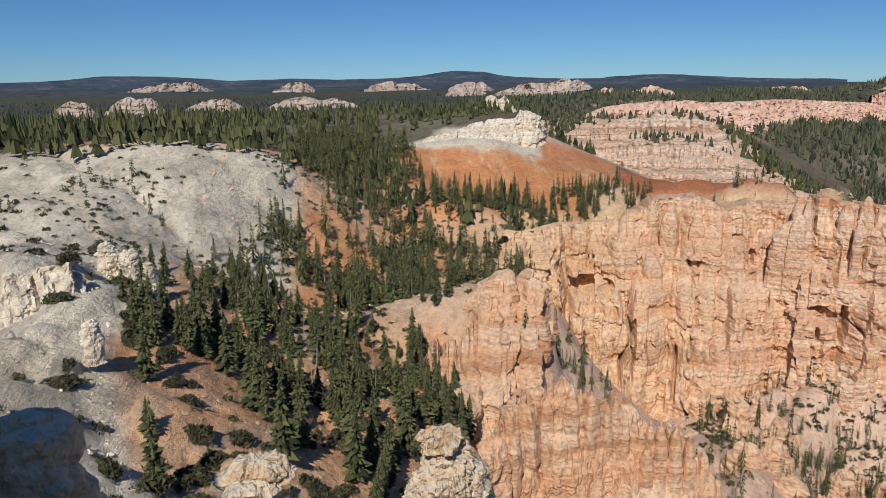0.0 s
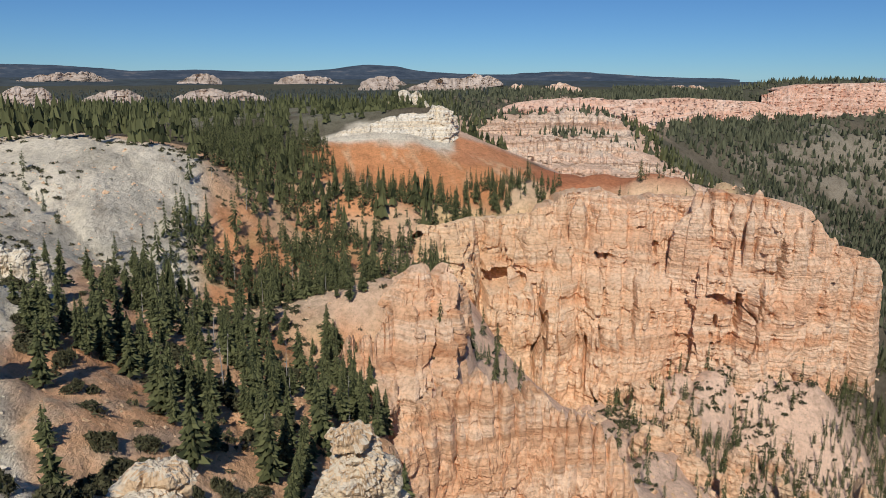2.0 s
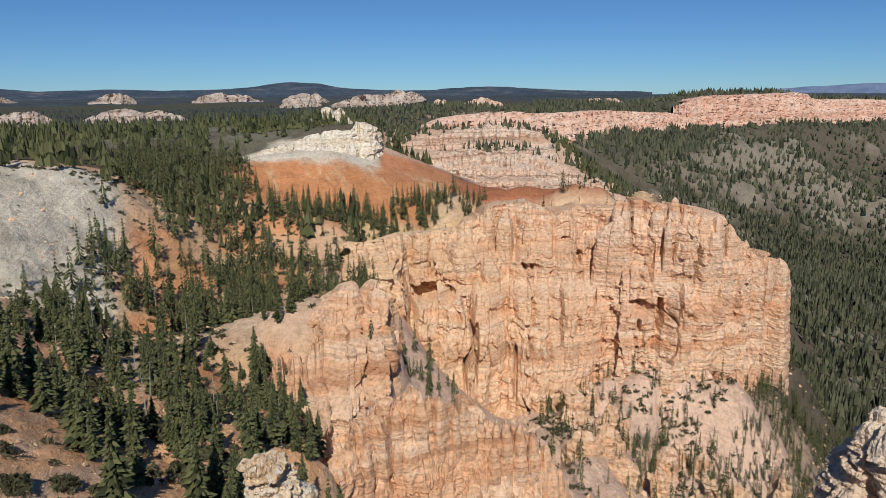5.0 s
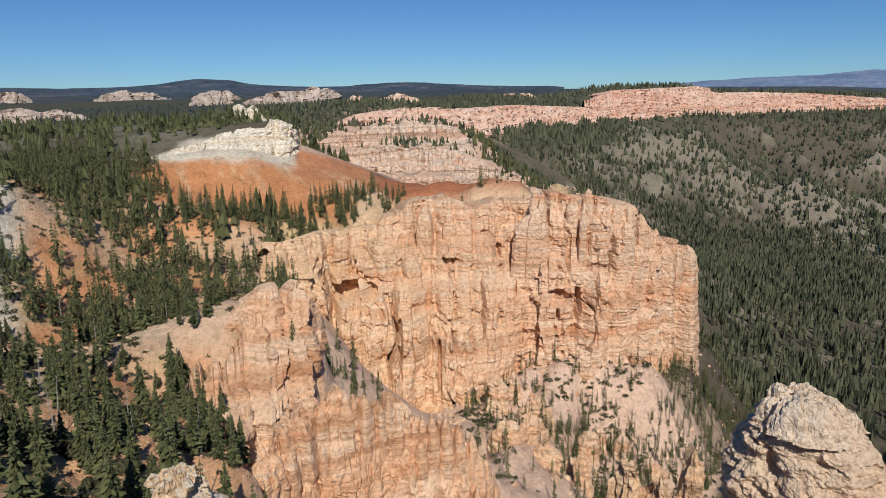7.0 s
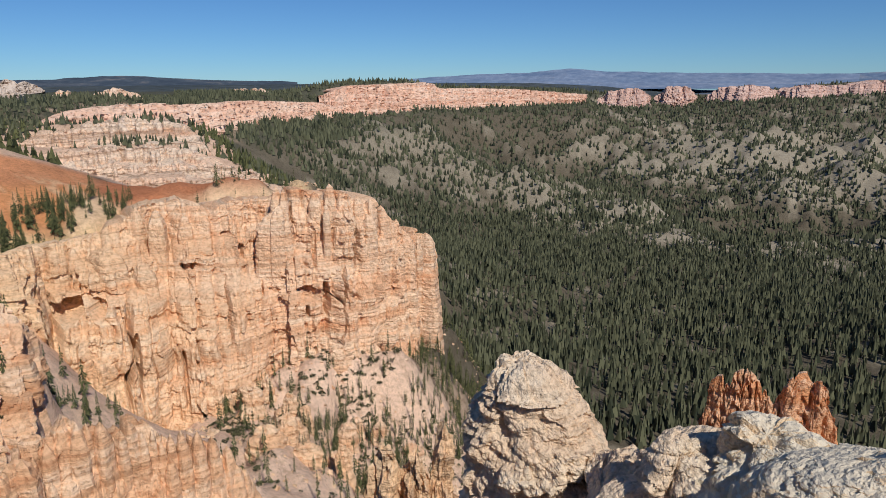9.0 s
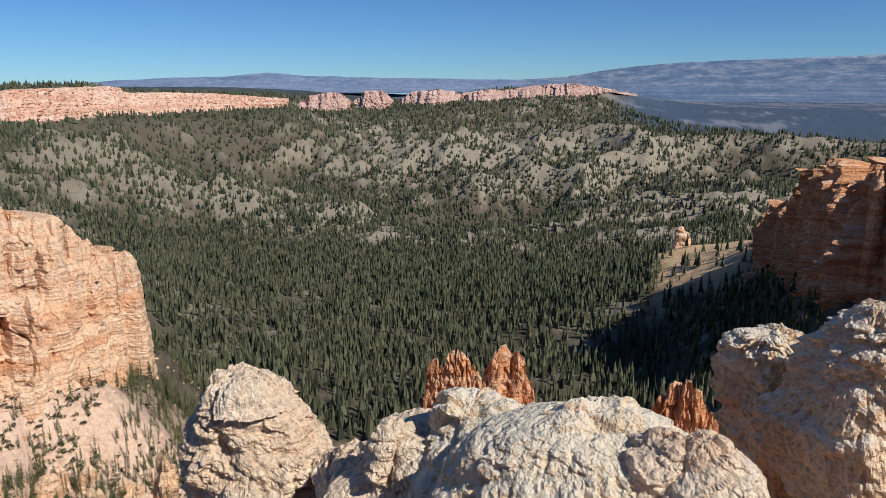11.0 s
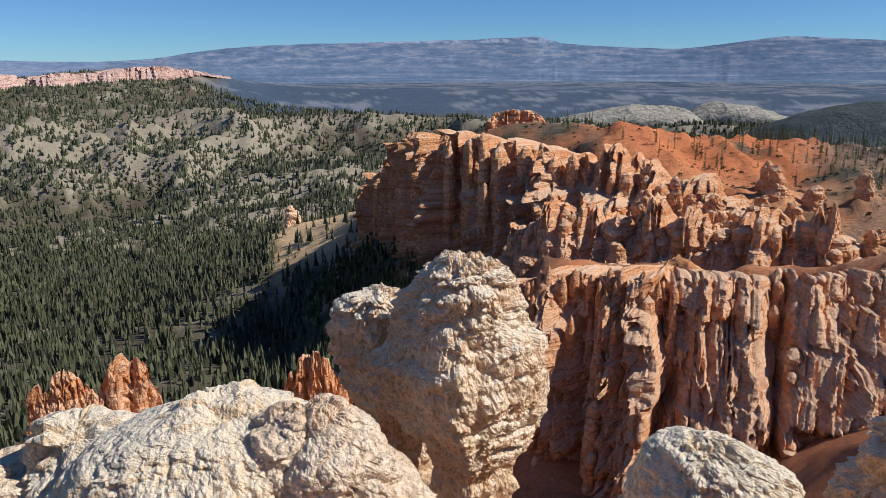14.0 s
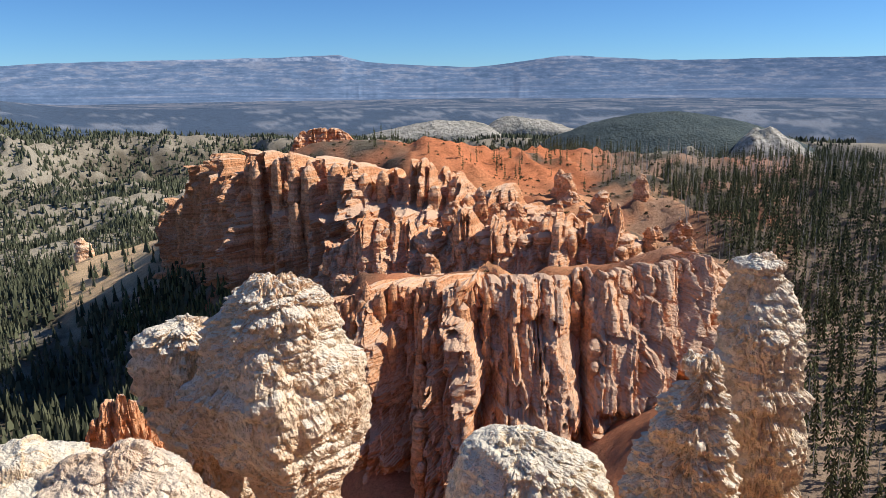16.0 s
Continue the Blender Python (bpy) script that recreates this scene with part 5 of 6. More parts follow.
# the blue of all three ranges is aerial haze, put into their colour stops
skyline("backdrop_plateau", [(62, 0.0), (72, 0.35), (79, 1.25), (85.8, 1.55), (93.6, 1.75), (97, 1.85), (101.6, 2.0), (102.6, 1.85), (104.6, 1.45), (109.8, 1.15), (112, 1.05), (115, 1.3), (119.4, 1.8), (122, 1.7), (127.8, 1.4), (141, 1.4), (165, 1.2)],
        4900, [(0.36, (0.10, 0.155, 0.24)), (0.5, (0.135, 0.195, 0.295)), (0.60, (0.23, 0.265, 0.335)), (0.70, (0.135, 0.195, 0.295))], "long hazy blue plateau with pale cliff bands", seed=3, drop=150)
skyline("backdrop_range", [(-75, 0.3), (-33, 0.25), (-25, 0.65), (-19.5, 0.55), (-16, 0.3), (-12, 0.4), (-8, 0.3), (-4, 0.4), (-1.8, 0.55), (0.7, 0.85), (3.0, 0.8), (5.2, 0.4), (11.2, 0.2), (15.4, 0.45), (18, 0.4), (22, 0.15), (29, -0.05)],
        4400, [(0.35, (0.05, 0.068, 0.095)), (0.55, (0.07, 0.092, 0.122)), (0.66, (0.15, 0.15, 0.16))], "dark wooded mesas along the horizon, blued by haze", seed=7, drop=60, run=0.12)
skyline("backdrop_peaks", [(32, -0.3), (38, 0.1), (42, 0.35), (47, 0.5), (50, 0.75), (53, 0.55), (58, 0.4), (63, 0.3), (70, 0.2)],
        4850, [(0.35, (0.13, 0.19, 0.30)), (0.6, (0.19, 0.25, 0.36)), (0.72, (0.27, 0.31, 0.40))], "mountains beyond the plateau, coloured pale blue by haze", seed=9, drop=60, run=0.1)

def knoll(az, half, el_top, el_base, d, material, label, seed, name="knoll"):
    """A far eroded hill, its face cut into fingers."""
    rise = el_top - el_base
    line = [(az + half * k, el_base + rise * t, d, el_base - 0.15 * rise, d * 0.985) for k, t in ((-1.0, 0.05), (-0.75, 0.45), (-0.45, 0.8), (-0.15, 1.0), (0.2, 0.9), (0.45, 0.95), (0.75, 0.5), (1.0, 0.05))]
    ob = cliff(name, line, material, 110, 22, label, d * 0.009, d * 0.028, 2.0, d * 0.0022, seed=seed, rough=2.0, cap=d * 0.03, drop=d * 0.004)
    return tagged(ob, category="hill")


for k, (az, half, hi, lo, d) in enumerate(((-27.0, 1.5, -0.95, -2.1, 1500), (-23.0, 2.2, -0.85, -2.2, 1550), (-17.6, 2.2, -1.15, -1.9, 1500), (-10.2, 3.6, -1.0, -1.9, 1450), (-11.6, 1.6, -0.0, -0.6, 3200), (-3.6, 2.6, 0.0, -0.6, 3200), (1.8, 1.6, -0.35, -1.0, 2400), (2.2, 1.8, -0.05, -0.6, 3000), (7.4, 3.4, -0.2, -1.1, 2300), (9.6, 2.0, 0.1, -0.5, 3000), (-20.5, 3.0, 0.1, -0.5, 3400))):
    knoll(az, half, hi, lo, d, ROCK_PALE, "pale pink eroded knoll among dark woods", 101 + k)
# conifer cover of a distant hill, aerial haze mixed into its blue-grey colour
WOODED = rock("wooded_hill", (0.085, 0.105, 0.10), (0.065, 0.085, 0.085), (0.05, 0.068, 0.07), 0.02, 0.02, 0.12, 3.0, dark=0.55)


def far_hill(name, az, half, el_top, el_base, d, depth, material, label, seed, rough=0.12, lean=0.0):
    """A broad low hill: a dome with worn flanks, its near side cut by gullies."""
    u, w = np.meshgrid(np.linspace(-1, 1, 90), np.linspace(-1, 1, 40))
    a, r = az + half * u, d * (1 + depth * w)
    x, y = r * np.sin(np.radians(a)), r * np.cos(np.radians(a))
    dome = np.clip(1 - (u - lean * (1 - u * u)) ** 2, 0, 1) ** 0.9 * np.clip(1 - w * w, 0, 1) ** 0.7
    cut = ridged(x / (d * 0.045), y / (d * 0.045), 0, 4, seed)
    z0, z1 = EYE + d * math.tan(radians(el_base)), EYE + d * math.tan(radians(el_top))
    z = z0 + (z1 - z0) * (dome + rough * (cut - 0.62) * np.sqrt(dome) * 2.2) - 25 * (1 - smooth(0, 0.12, dome))
    me = mesh_from(name, np.stack([x, y, z], -1).reshape(-1, 3), grid_faces(40, 90)[:, ::-1], material)
    return thing(name, me, label, "hill")


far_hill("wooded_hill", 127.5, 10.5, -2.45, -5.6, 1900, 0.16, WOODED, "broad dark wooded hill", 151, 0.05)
far_hill("badland_ridge", 108.5, 6.5, -3.1, -4.4, 2350, 0.05, ROCK_BADLAND, "pale grey badland ridge above the valley", 155, 0.22, 0.4)
far_hill("badland_ridge", 117.0, 4.0, -2.8, -4.0, 2420, 0.04, ROCK_BADLAND, "pale grey badland ridge above the valley", 156, 0.22, -0.3)
far_hill("badland_ridge", 135.8, 4.5, -3.8, -6.6, 1650, 0.06, ROCK_BADLAND, "pale eroded end of the wooded hill", 157, 0.25, -0.5)
knoll(4.1, 1.7, -1.05, -2.3, 720, ROCK_WHITE, "white limestone knob in the forest", 131)
for k, (az, half, hi, lo, d) in enumerate(((12.7, 0.8, -0.55, -1.2, 1150), (16.0, 1.9, -0.5, -1.25, 1200), (24.8, 2.5, -0.55, -1.15, 2050), (30.2, 1.4, -0.6, -1.1, 2150))):
    knoll(az, half, hi, lo, d, ROCK_PINK, "flat-topped pink mesa on the plateau", 141 + k, "mesa")

# ---- trees ----
rng = np.random.default_rng(7)


def cone_tree(height, radius, whorls, arms, seed, droop=0.35, gap=0.0):
    """Crown and trunk of a conifer: whorls of drooping sprays, each a bent blade with a raised rib."""
    r = np.random.default_rng(seed)
    v, f = [], []
    for k in range(whorls):
        t = (k + 0.5) / whorls
        if r.random() < gap:
            continue
        z0 = height * (0.10 + 0.90 * t)
        reach = radius * min(0.92, 1.2 * (1 - t) ** 0.85) * r.uniform(0.6, 1.2) + 0.12
        turn = r.uniform(0, 6.28)
        for a in range(max(4, int(arms * (1 - 0.45 * t)))):
            th = turn + 6.283 * a / max(4, int(arms * (1 - 0.45 * t))) + r.uniform(-0.25, 0.25)
            L = reach * r.uniform(0.5, 1.25)
            w = L * r.uniform(0.16, 0.27) + 0.05
            c, s = math.cos(th), math.sin(th)
            dz = -droop * L * r.uniform(0.6, 1.4)
            up = height / whorls * 0.55
            i = len(v)
            for q, side, lift in ((0.02, 0, up), (0.55, w, dz * 0.45 - 0.12 * L), (0.62, 0, dz * 0.30 + up * 0.55), (0.55, -w, dz * 0.45 - 0.12 * L), (1.0, 0, dz)):
                v.append((c * L * q - s * side, s * L * q + c * side, z0 + lift))
            f += [(i, i + 1, i + 2), (i, i + 2, i + 3), (i + 1, i + 4, i + 2), (i + 2, i + 4, i + 3)]
    i = len(v)
    v += [(0.1, 0, height * 0.93), (-0.05, 0.09, height * 0.93), (-0.05, -0.09, height * 0.93), (0, 0, height * 1.02)]
    f += [(i, i + 1, i + 3), (i + 1, i + 2, i + 3), (i + 2, i, i + 3)]
    return np.array(v), np.array(f)


def trunk_mesh(height, radius, sides=6, rows=5):
    v = []
    for k in range(rows):
        t = k / (rows - 1)
        for a in range(sides):
            th = 6.283 * a / sides
            v.append((math.cos(th) * radius * (1 - 0.9 * t), math.sin(th) * radius * (1 - 0.9 * t), height * t - 0.4))
    return np.array(v), grid_faces(rows, sides, True)


def fir(height, radius, whorls, arms, seed, droop=0.35, gap=0.0):
    root = new("fir_tree")
    crown = new("crown", mesh_from("crown", *cone_tree(height, radius, whorls, arms, seed, droop, gap), NEEDLES, False))
    stem = new("trunk", mesh_from("trunk", *trunk_mesh(height * 0.95, 0.16 + height * 0.009), BARK))
    crown.parent = stem.parent = root
    return tagged(root, "dark green fir tree with drooping branches on the slope", "tree", "firs on the slopes")


PROTOTYPES = [fir(13, 2.1, 27, 11, 1, 0.25), fir(15, 2.2, 30, 11, 2, 0.3), fir(10.5, 2.0, 22, 11, 3, 0.2), fir(7.5, 1.8, 17, 10, 4, 0.2), fir(12, 2.4, 24, 12, 5, 0.3), fir(14, 1.8, 27, 10, 6, 0.2, 0.25)]


def scatter(n, az0, az1, d0, d1, keep, seed, steep=1.25):
    """Up to n places in a stretch of the plan, kept by keep(az, d, x, y, z) in 0..1, away from steep ground."""
    r = np.random.default_rng(seed)
    az, d = r.uniform(az0, az1, n), np.sqrt(r.uniform(d0 * d0, d1 * d1, n))
    x, y = d * np.sin(np.radians(az)), d * np.cos(np.radians(az))
    z = ground_height(x, y)
    e = 0.012 * d + 1.0
    slope = np.hypot(ground_height(x + e, y) - ground_height(x - e, y), ground_height(x, y + e) - ground_height(x, y - e)) / (2 * e)
    ok = (r.random(n) < keep(az, d, x, y, z)) & (slope < steep)
    return np.stack([x, y, z], 1)[ok], az[ok], d[ok]


def clumps(x, y, size, seed, low, high):
    return smooth(low, high, fbm(x / size, y / size, 0, 3, seed))


def bowl_keep(az, d, x, y, z):
    k = (0.14 + 0.86 * clumps(x, y, 17, 71, -0.2, 0.14)) * np.interp(d, [70, 140], [0.42, 1.0])
    left = np.interp(d, [60, 75, 100, 120, 135, 160, 180, 205, 225, 250, 270], [-22, -24, -26.5, -25, -23, -23.5, -22.5, -17, -13.5, -12, -11.5])
    right = np.interp(d, [85, 112, 138, 160, 185, 200, 225, 250, 285, 310, 330, 360, 400], [4, 3.5, 1, -1.5, 2, 5, 7.5, 7, 9, 9.5, 6, 1, -2])
    k = k * (1 - zone(az, d, -2.0, 15, 322, 500, 0.6, 0.02)) * (1 - 0.9 * zone(az, d, -24, -9, 40, 84, 1, 0.04)) * (1 - 0.6 * zone(az, d, -24, -15, 40, 104, 1, 0.04))
    return k * smooth(-1.5, 0.5, az - left) * (1 - smooth(-0.5, 0.7, az - right))


spots, _, _ = scatter(5000, -28, 11, 62, 395, bowl_keep, 5, 2.2)
spots = spots[np.argsort(np.hypot(spots[:, 0], spots[:, 1]))]
near_spots, rest_spots = spots[:300], spots[300:]
for k, p in enumerate(near_spots):
    m = pose(p[0], p[1], p[2], random.uniform(-3, 3), random.uniform(-3, 3), random.uniform(0, 360)) @ Matrix.Diagonal((*([random.uniform(0.40, 0.86)] * 3), 1))
    if k < len(PROTOTYPES):
        PROTOTYPES[k].matrix_basis = m
    else:
        t = copy_thing(PROTOTYPES[k % len(PROTOTYPES)], m)
        t.matrix_basis = m


def wood(name, pts, material, label, height=12.0, spread=2.2, whorls=4, sides=6, seed=1, vary=0.35):
    """Many conifers in one mesh: stacked ragged cones, each tree turned and sized for itself."""
    if not len(pts):
        return None
    r = np.random.default_rng(seed)
    n = len(pts)
    h = height * (1 + vary * r.uniform(-1, 1, n)) * np.where(r.random(n) < 0.15, 0.5, 1)
    w = spread * h / height * r.uniform(0.75, 1.2, n)
    th0 = r.uniform(0, 6.283, n)
    vs, fs = [], []
    step = sides * 2
    for k in range(whorls):
        lo, hi = 0.08 + 0.86 * k / whorls, min(1.0, 0.08 + 0.86 * (k + 1.55) / whorls)
        rad = w * (1 - k / whorls) ** 0.85
        i = np.arange(step)
        th = th0[:, None] + 6.283 * i / step + k * 0.7 + r.uniform(-0.12, 0.12, (n, step))
        reach = rad[:, None] * np.where(i % 2 == 0, 1.0, 0.52) * r.uniform(0.75, 1.2, (n, step))
        zz = h[:, None] * (lo + np.where(i % 2 == 0, -0.015, 0.035))
        ring = np.stack([pts[:, None, 0] + reach * np.cos(th), pts[:, None, 1] + reach * np.sin(th), pts[:, None, 2] + zz], -1)
        tip = np.stack([pts[:, 0], pts[:, 1], pts[:, 2] + h * hi], -1)[:, None]
        vs.append(np.concatenate([ring, tip], 1))
    v = np.concatenate(vs, 1)
    per = v.shape[1]
    tri = []
    for k in range(whorls):
        b = k * (step + 1)
        tri += [(b + i, b + (i + 1) % step, b + step) for i in range(step)]
    tri = np.array(tri)
    f = (np.arange(n)[:, None, None] * per + tri[None]).reshape(-1, 3)
    return thing(name, mesh_from(name, v.reshape(-1, 3), f, material, False), label, "forest", kind="stuff")


def grove(name, pts, material, label, kinds, seed, low=0.5, high=1.0):
    """Many whorled conifers in one mesh, each turned and sized for itself, built from a few kinds."""
    r = np.random.default_rng(seed)
    vs, fs, o = [], [], 0
    pick = r.integers(0, len(kinds), len(pts))
    for k, (v, f) in enumerate(kinds):
        p = pts[pick == k]
        n = len(p)
        if not n:
            continue
        th, w = r.uniform(0, 6.283, n), r.uniform(low, high, n) * np.where(r.random(n) < 0.15, 0.6, 1)
        c, q = np.cos(th)[:, None], np.sin(th)[:, None]
        x, y = v[None, :, 0] * c - v[None, :, 1] * q, v[None, :, 0] * q + v[None, :, 1] * c
        g = np.stack([x, y, np.broadcast_to(v[None, :, 2], x.shape)], -1) * w[:, None, None] + p[:, None]
        vs.append(g.reshape(-1, 3))
        fs.append((np.arange(n)[:, None, None] * len(v) + f[None]).reshape(-1, 3) + o)
        o += n * len(v)
    return thing(name, mesh_from(name, np.concatenate(vs), np.concatenate(fs), material, False), label, "forest", kind="stuff")


FIR_KINDS = [cone_tree(13, 2.0, 12, 5, 91, 0.4), cone_tree(15, 2.2, 13, 5, 92, 0.5), cone_tree(11, 2.1, 10, 5, 93, 0.35), cone_tree(14, 1.8, 12, 5, 94, 0.3, 0.2)]
SLIM_KINDS = [cone_tree(14, 1.6, 9, 4, 95, 0.4), cone_tree(12, 1.7, 8, 4, 96, 0.4), cone_tree(15, 1.6, 9, 4, 97, 0.35, 0.2)]
grove("slope_wood", rest_spots, NEEDLES, "fir trees on the upper slope of the bowl", FIR_KINDS, 3, 0.5, 1.0)


def keep_plateau(az, d, x, y, z):
    return (0.15 + 0.85 * clumps(x, y, 60, 73, -0.3, 0.15)) * (1 - 0.6 * zone(az, d, -15, 2, 420, 1300, 2, 0.1)) * (1 - zone(az, d, -3.5, 15, 300, 500, 0.6, 0.03))


pts, _, _ = scatter(4000, -36, 8, 268, 830, keep_plateau, 11)
far_pts, _, _ = scatter(5200, -36, 12, 830, 2500, keep_plateau, 12)
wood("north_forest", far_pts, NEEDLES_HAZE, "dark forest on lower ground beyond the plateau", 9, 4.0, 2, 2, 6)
wood("plateau_forest", pts, NEEDLES, "dark conifer forest on the plateau", 12, 2.4, 3, 4, 5)


def keep_valley(az, d, x, y, z):
    hill = on_grid(HILL + 0.55 * (SPUR - 0.62), x, y) * on_grid(HILLY, x, y)
    return np.clip(1.15 - 1.3 * smooth(0.54, 0.74, hill), 0.78, 1) * (0.22 + 0.78 * clumps(x, y, 28, 77, -0.45, 0.0)) * np.interp(az, [29, 41, 43, 90], [0.95, 0.95, 1, 1]) * (1 - 0.93 * zone(az, d, 80.8, 88, 565, 750, 0.5, 0.03)) * (1 - 0.6 * zone(az, d, 84, 89, 440, 560, 0.5, 0.03))


pts, _, _ = scatter(32000, 30, 90, 320, 1150, keep_valley, 13)
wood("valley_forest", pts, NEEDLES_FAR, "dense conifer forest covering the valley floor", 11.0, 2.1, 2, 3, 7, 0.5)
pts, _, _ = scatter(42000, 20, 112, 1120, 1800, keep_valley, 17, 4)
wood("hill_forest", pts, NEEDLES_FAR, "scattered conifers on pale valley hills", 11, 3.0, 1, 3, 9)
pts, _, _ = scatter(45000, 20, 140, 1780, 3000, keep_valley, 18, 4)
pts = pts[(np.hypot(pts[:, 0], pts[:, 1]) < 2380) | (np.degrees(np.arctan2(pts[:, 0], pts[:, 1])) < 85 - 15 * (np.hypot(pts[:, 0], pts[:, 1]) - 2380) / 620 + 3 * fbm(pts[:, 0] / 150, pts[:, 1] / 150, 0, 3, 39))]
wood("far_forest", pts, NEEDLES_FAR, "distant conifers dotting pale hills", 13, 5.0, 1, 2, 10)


def keep_east(az, d, x, y, z):
    return (0.2 + 0.8 * clumps(x, y, 40, 79, -0.2, 0.2)) * np.interp(az, [92, 103, 106, 112, 116, 122, 128, 134], [0.25, 0.5, 0.6, 0.4, 0.35, 0.6, 0.9, 1.0]) * (1 - 0.5 * zone(az, d, 107, 121.5, 395, 500, 1, 0.03)) * (1 - zone(az, d, 97, 104.5, 380, 516, 0.5, 0.01))


pts, _, _ = scatter(4600, 92, 148, 400, 660, keep_east, 19)
grove("red_plateau_forest", pts, NEEDLES, "conifers on the red plateau top", SLIM_KINDS, 11, 0.5, 0.85)
pts, _, _ = scatter(2000, 126, 148, 125, 420, lambda az, d, x, y, z: smooth(0, 3, az - np.interp(d, [80, 160, 250, 420], [140, 137, 133, 124])), 23)
grove("east_forest", pts, NEEDLES, "tall dark conifers on the shaded east slope", SLIM_KINDS, 13, 0.5, 1.1)
pts, _, _ = scatter(2600, 21, 46, 165, 345, lambda az, d, x, y, z: 0.12 + 0.8 * (1 - smooth(-122, -98, z)) * (0.35 + 0.65 * clumps(x, y, 14, 87, -0.2, 0.1)), 29, 9)
grove("talus_wood", pts, NEEDLES, "conifers among pale talus below the cliff", SLIM_KINDS, 15, 0.35, 0.75)
saddle_pts, _, _ = scatter(420, 11, 28.5, 312, 350, lambda az, d, x, y, z: 0.35 * clumps(x, y, 18, 83, -0.1, 0.1), 31)
more, _, _ = scatter(2400, 21, 36, 545, 1000, lambda az, d, x, y, z: 0.8 * smooth(0, 3, az - np.interp(d, [540, 600, 1000], [28, 24, 21])), 33, 9)
corner, _, _ = scatter(260, 8.5, 16.5, 296, 345, lambda az, d, x, y, z: 0.15 + 0.7 * clumps(x, y, 12, 85, -0.1, 0.15), 32, 3)
grove("corner_wood", corner, NEEDLES, "dark firs at the foot of the orange slope", FIR_KINDS, 37, 0.45, 0.85)
wood("slope_forest", more, NEEDLES_FAR, "conifers on the steep slope behind the cliff", 11, 2.6, 3, 4, 34)
more, _, _ = scatter(3000, 2, 22, 655, 1300, lambda az, d, x, y, z: 0.9 * (z > -70) * (1 - zone(az, d, 2, 6.5, 660, 780, 0.5, 0.03)), 35)
wood("hill_top_forest", more, NEEDLES_FAR, "dark conifers on the hill behind the pink cliff", 9, 2.4, 2, 4, 36)
more, _, _ = scatter(900, -3, 12, 440, 700, lambda az, d, x, y, z: (0.3 + 0.7 * clumps(x, y, 40, 141, -0.3, 0.1)) * (1 - zone(az, d, 7, 30, 540, 660, 0.4, 0.01)), 143, 2)
wood("knob_forest", more, NEEDLES, "conifers on the hill behind the white butte", 10, 2.3, 3, 4, 145)
more, _, _ = scatter(1300, 19, 34, 540, 760, lambda az, d, x, y, z: 0.75 * smooth(0, 2, az - np.interp(d, [540, 600, 760], [27.5, 24, 20])), 147, 9)
wood("ravine_forest", more, NEEDLES, "dark conifers below the pink cliff", 10, 2.3, 2, 4, 149)
more, _, _ = scatter(500, 84, 93, 370, 540, lambda az, d, x, y, z: 0.8 * (z < -95), 38, 9)
wood("shade_forest", more, NEEDLES, "conifers in the shade under the red wall", 11, 2.2, 3, 4, 40)
grove("saddle_wood", saddle_pts, NEEDLES, "conifers along the saddle above the cliff", FIR_KINDS, 17, 0.45, 0.85)
pts, _, _ = scatter(9000, 5, 60, 650, 2700, lambda az, d, x, y, z: 1.0 * (z > -75), 37)
wood("rim_forest", pts, NEEDLES_FAR, "conifer forest on the rim plateau", 8, 3.4, 2, 2, 19)


def scrub(name, pts, label, size, seed, leaves=28):
    """Low bushes: domes of small leaf blades."""
    r = np.random.default_rng(seed)
    n = len(pts)
    if not n:
        return None
    w = size * r.uniform(0.5, 1.3, n)
    a = r.normal(size=(n, leaves, 3))
    a[..., 2] = np.abs(a[..., 2])
    a /= np.linalg.norm(a, axis=-1, keepdims=True)
    c = pts[:, None] + a * w[:, None, None] * np.array([1, 1, 0.7]) * r.uniform(0.6, 1, (n, leaves, 1))
    t = r.normal(size=(n, leaves, 2, 3)) * 0.21 * w[:, None, None, None]
    v = np.stack([c - t[:, :, 0], c + t[:, :, 0] * 0.6 + t[:, :, 1], c + t[:, :, 0] * 0.6 - t[:, :, 1]], 2)
    return thing(name, mesh_from(name, v.reshape(-1, 3), np.arange(n * leaves * 3).reshape(-1, 3), SCRUB, False), label, "shrubs", kind="stuff")


pts, _, _ = scatter(2600, -38, 9, 42, 300, lambda az, d, x, y, z: 0.10 + 0.85 * clumps(x, y, 20, 91, -0.1, 0.25), 41)
scrub("scrub", pts, "low grey-green shrubs on the pale slopes", 1.0, 43)
pts, _, _ = scatter(2600, -23, 9, 80, 320, bowl_keep, 46)
scrub("bowl_scrub", pts, "dark shrubs between the firs", 0.9, 44)
pts, _, _ = scatter(2400, 20, 44, 165, 330, lambda az, d, x, y, z: 0.2 + 0.75 * clumps(x, y, 16, 89, -0.2, 0.2), 45)
scrub("talus_scrub", pts, "low shrubs dotting the talus", 1.1, 47)
pts, _, _ = scatter(2500, 90, 148, 250, 620, lambda az, d, x, y, z: 0.3 + 0.7 * clumps(x, y, 25, 93, -0.1, 0.2), 49)
scrub("plateau_scrub", pts, "low shrubs on the red plateau", 1.2, 51, 20)
pts, _, _ = scatter(260, -36, -11, 120, 262, lambda az, d, x, y, z: 0.5 * clumps(x, y, 20, 95, -0.05, 0.3), 53)
grove("bank_wood", pts, NEEDLES, "small scattered firs on the white slope", FIR_KINDS, 21, 0.25, 0.6)


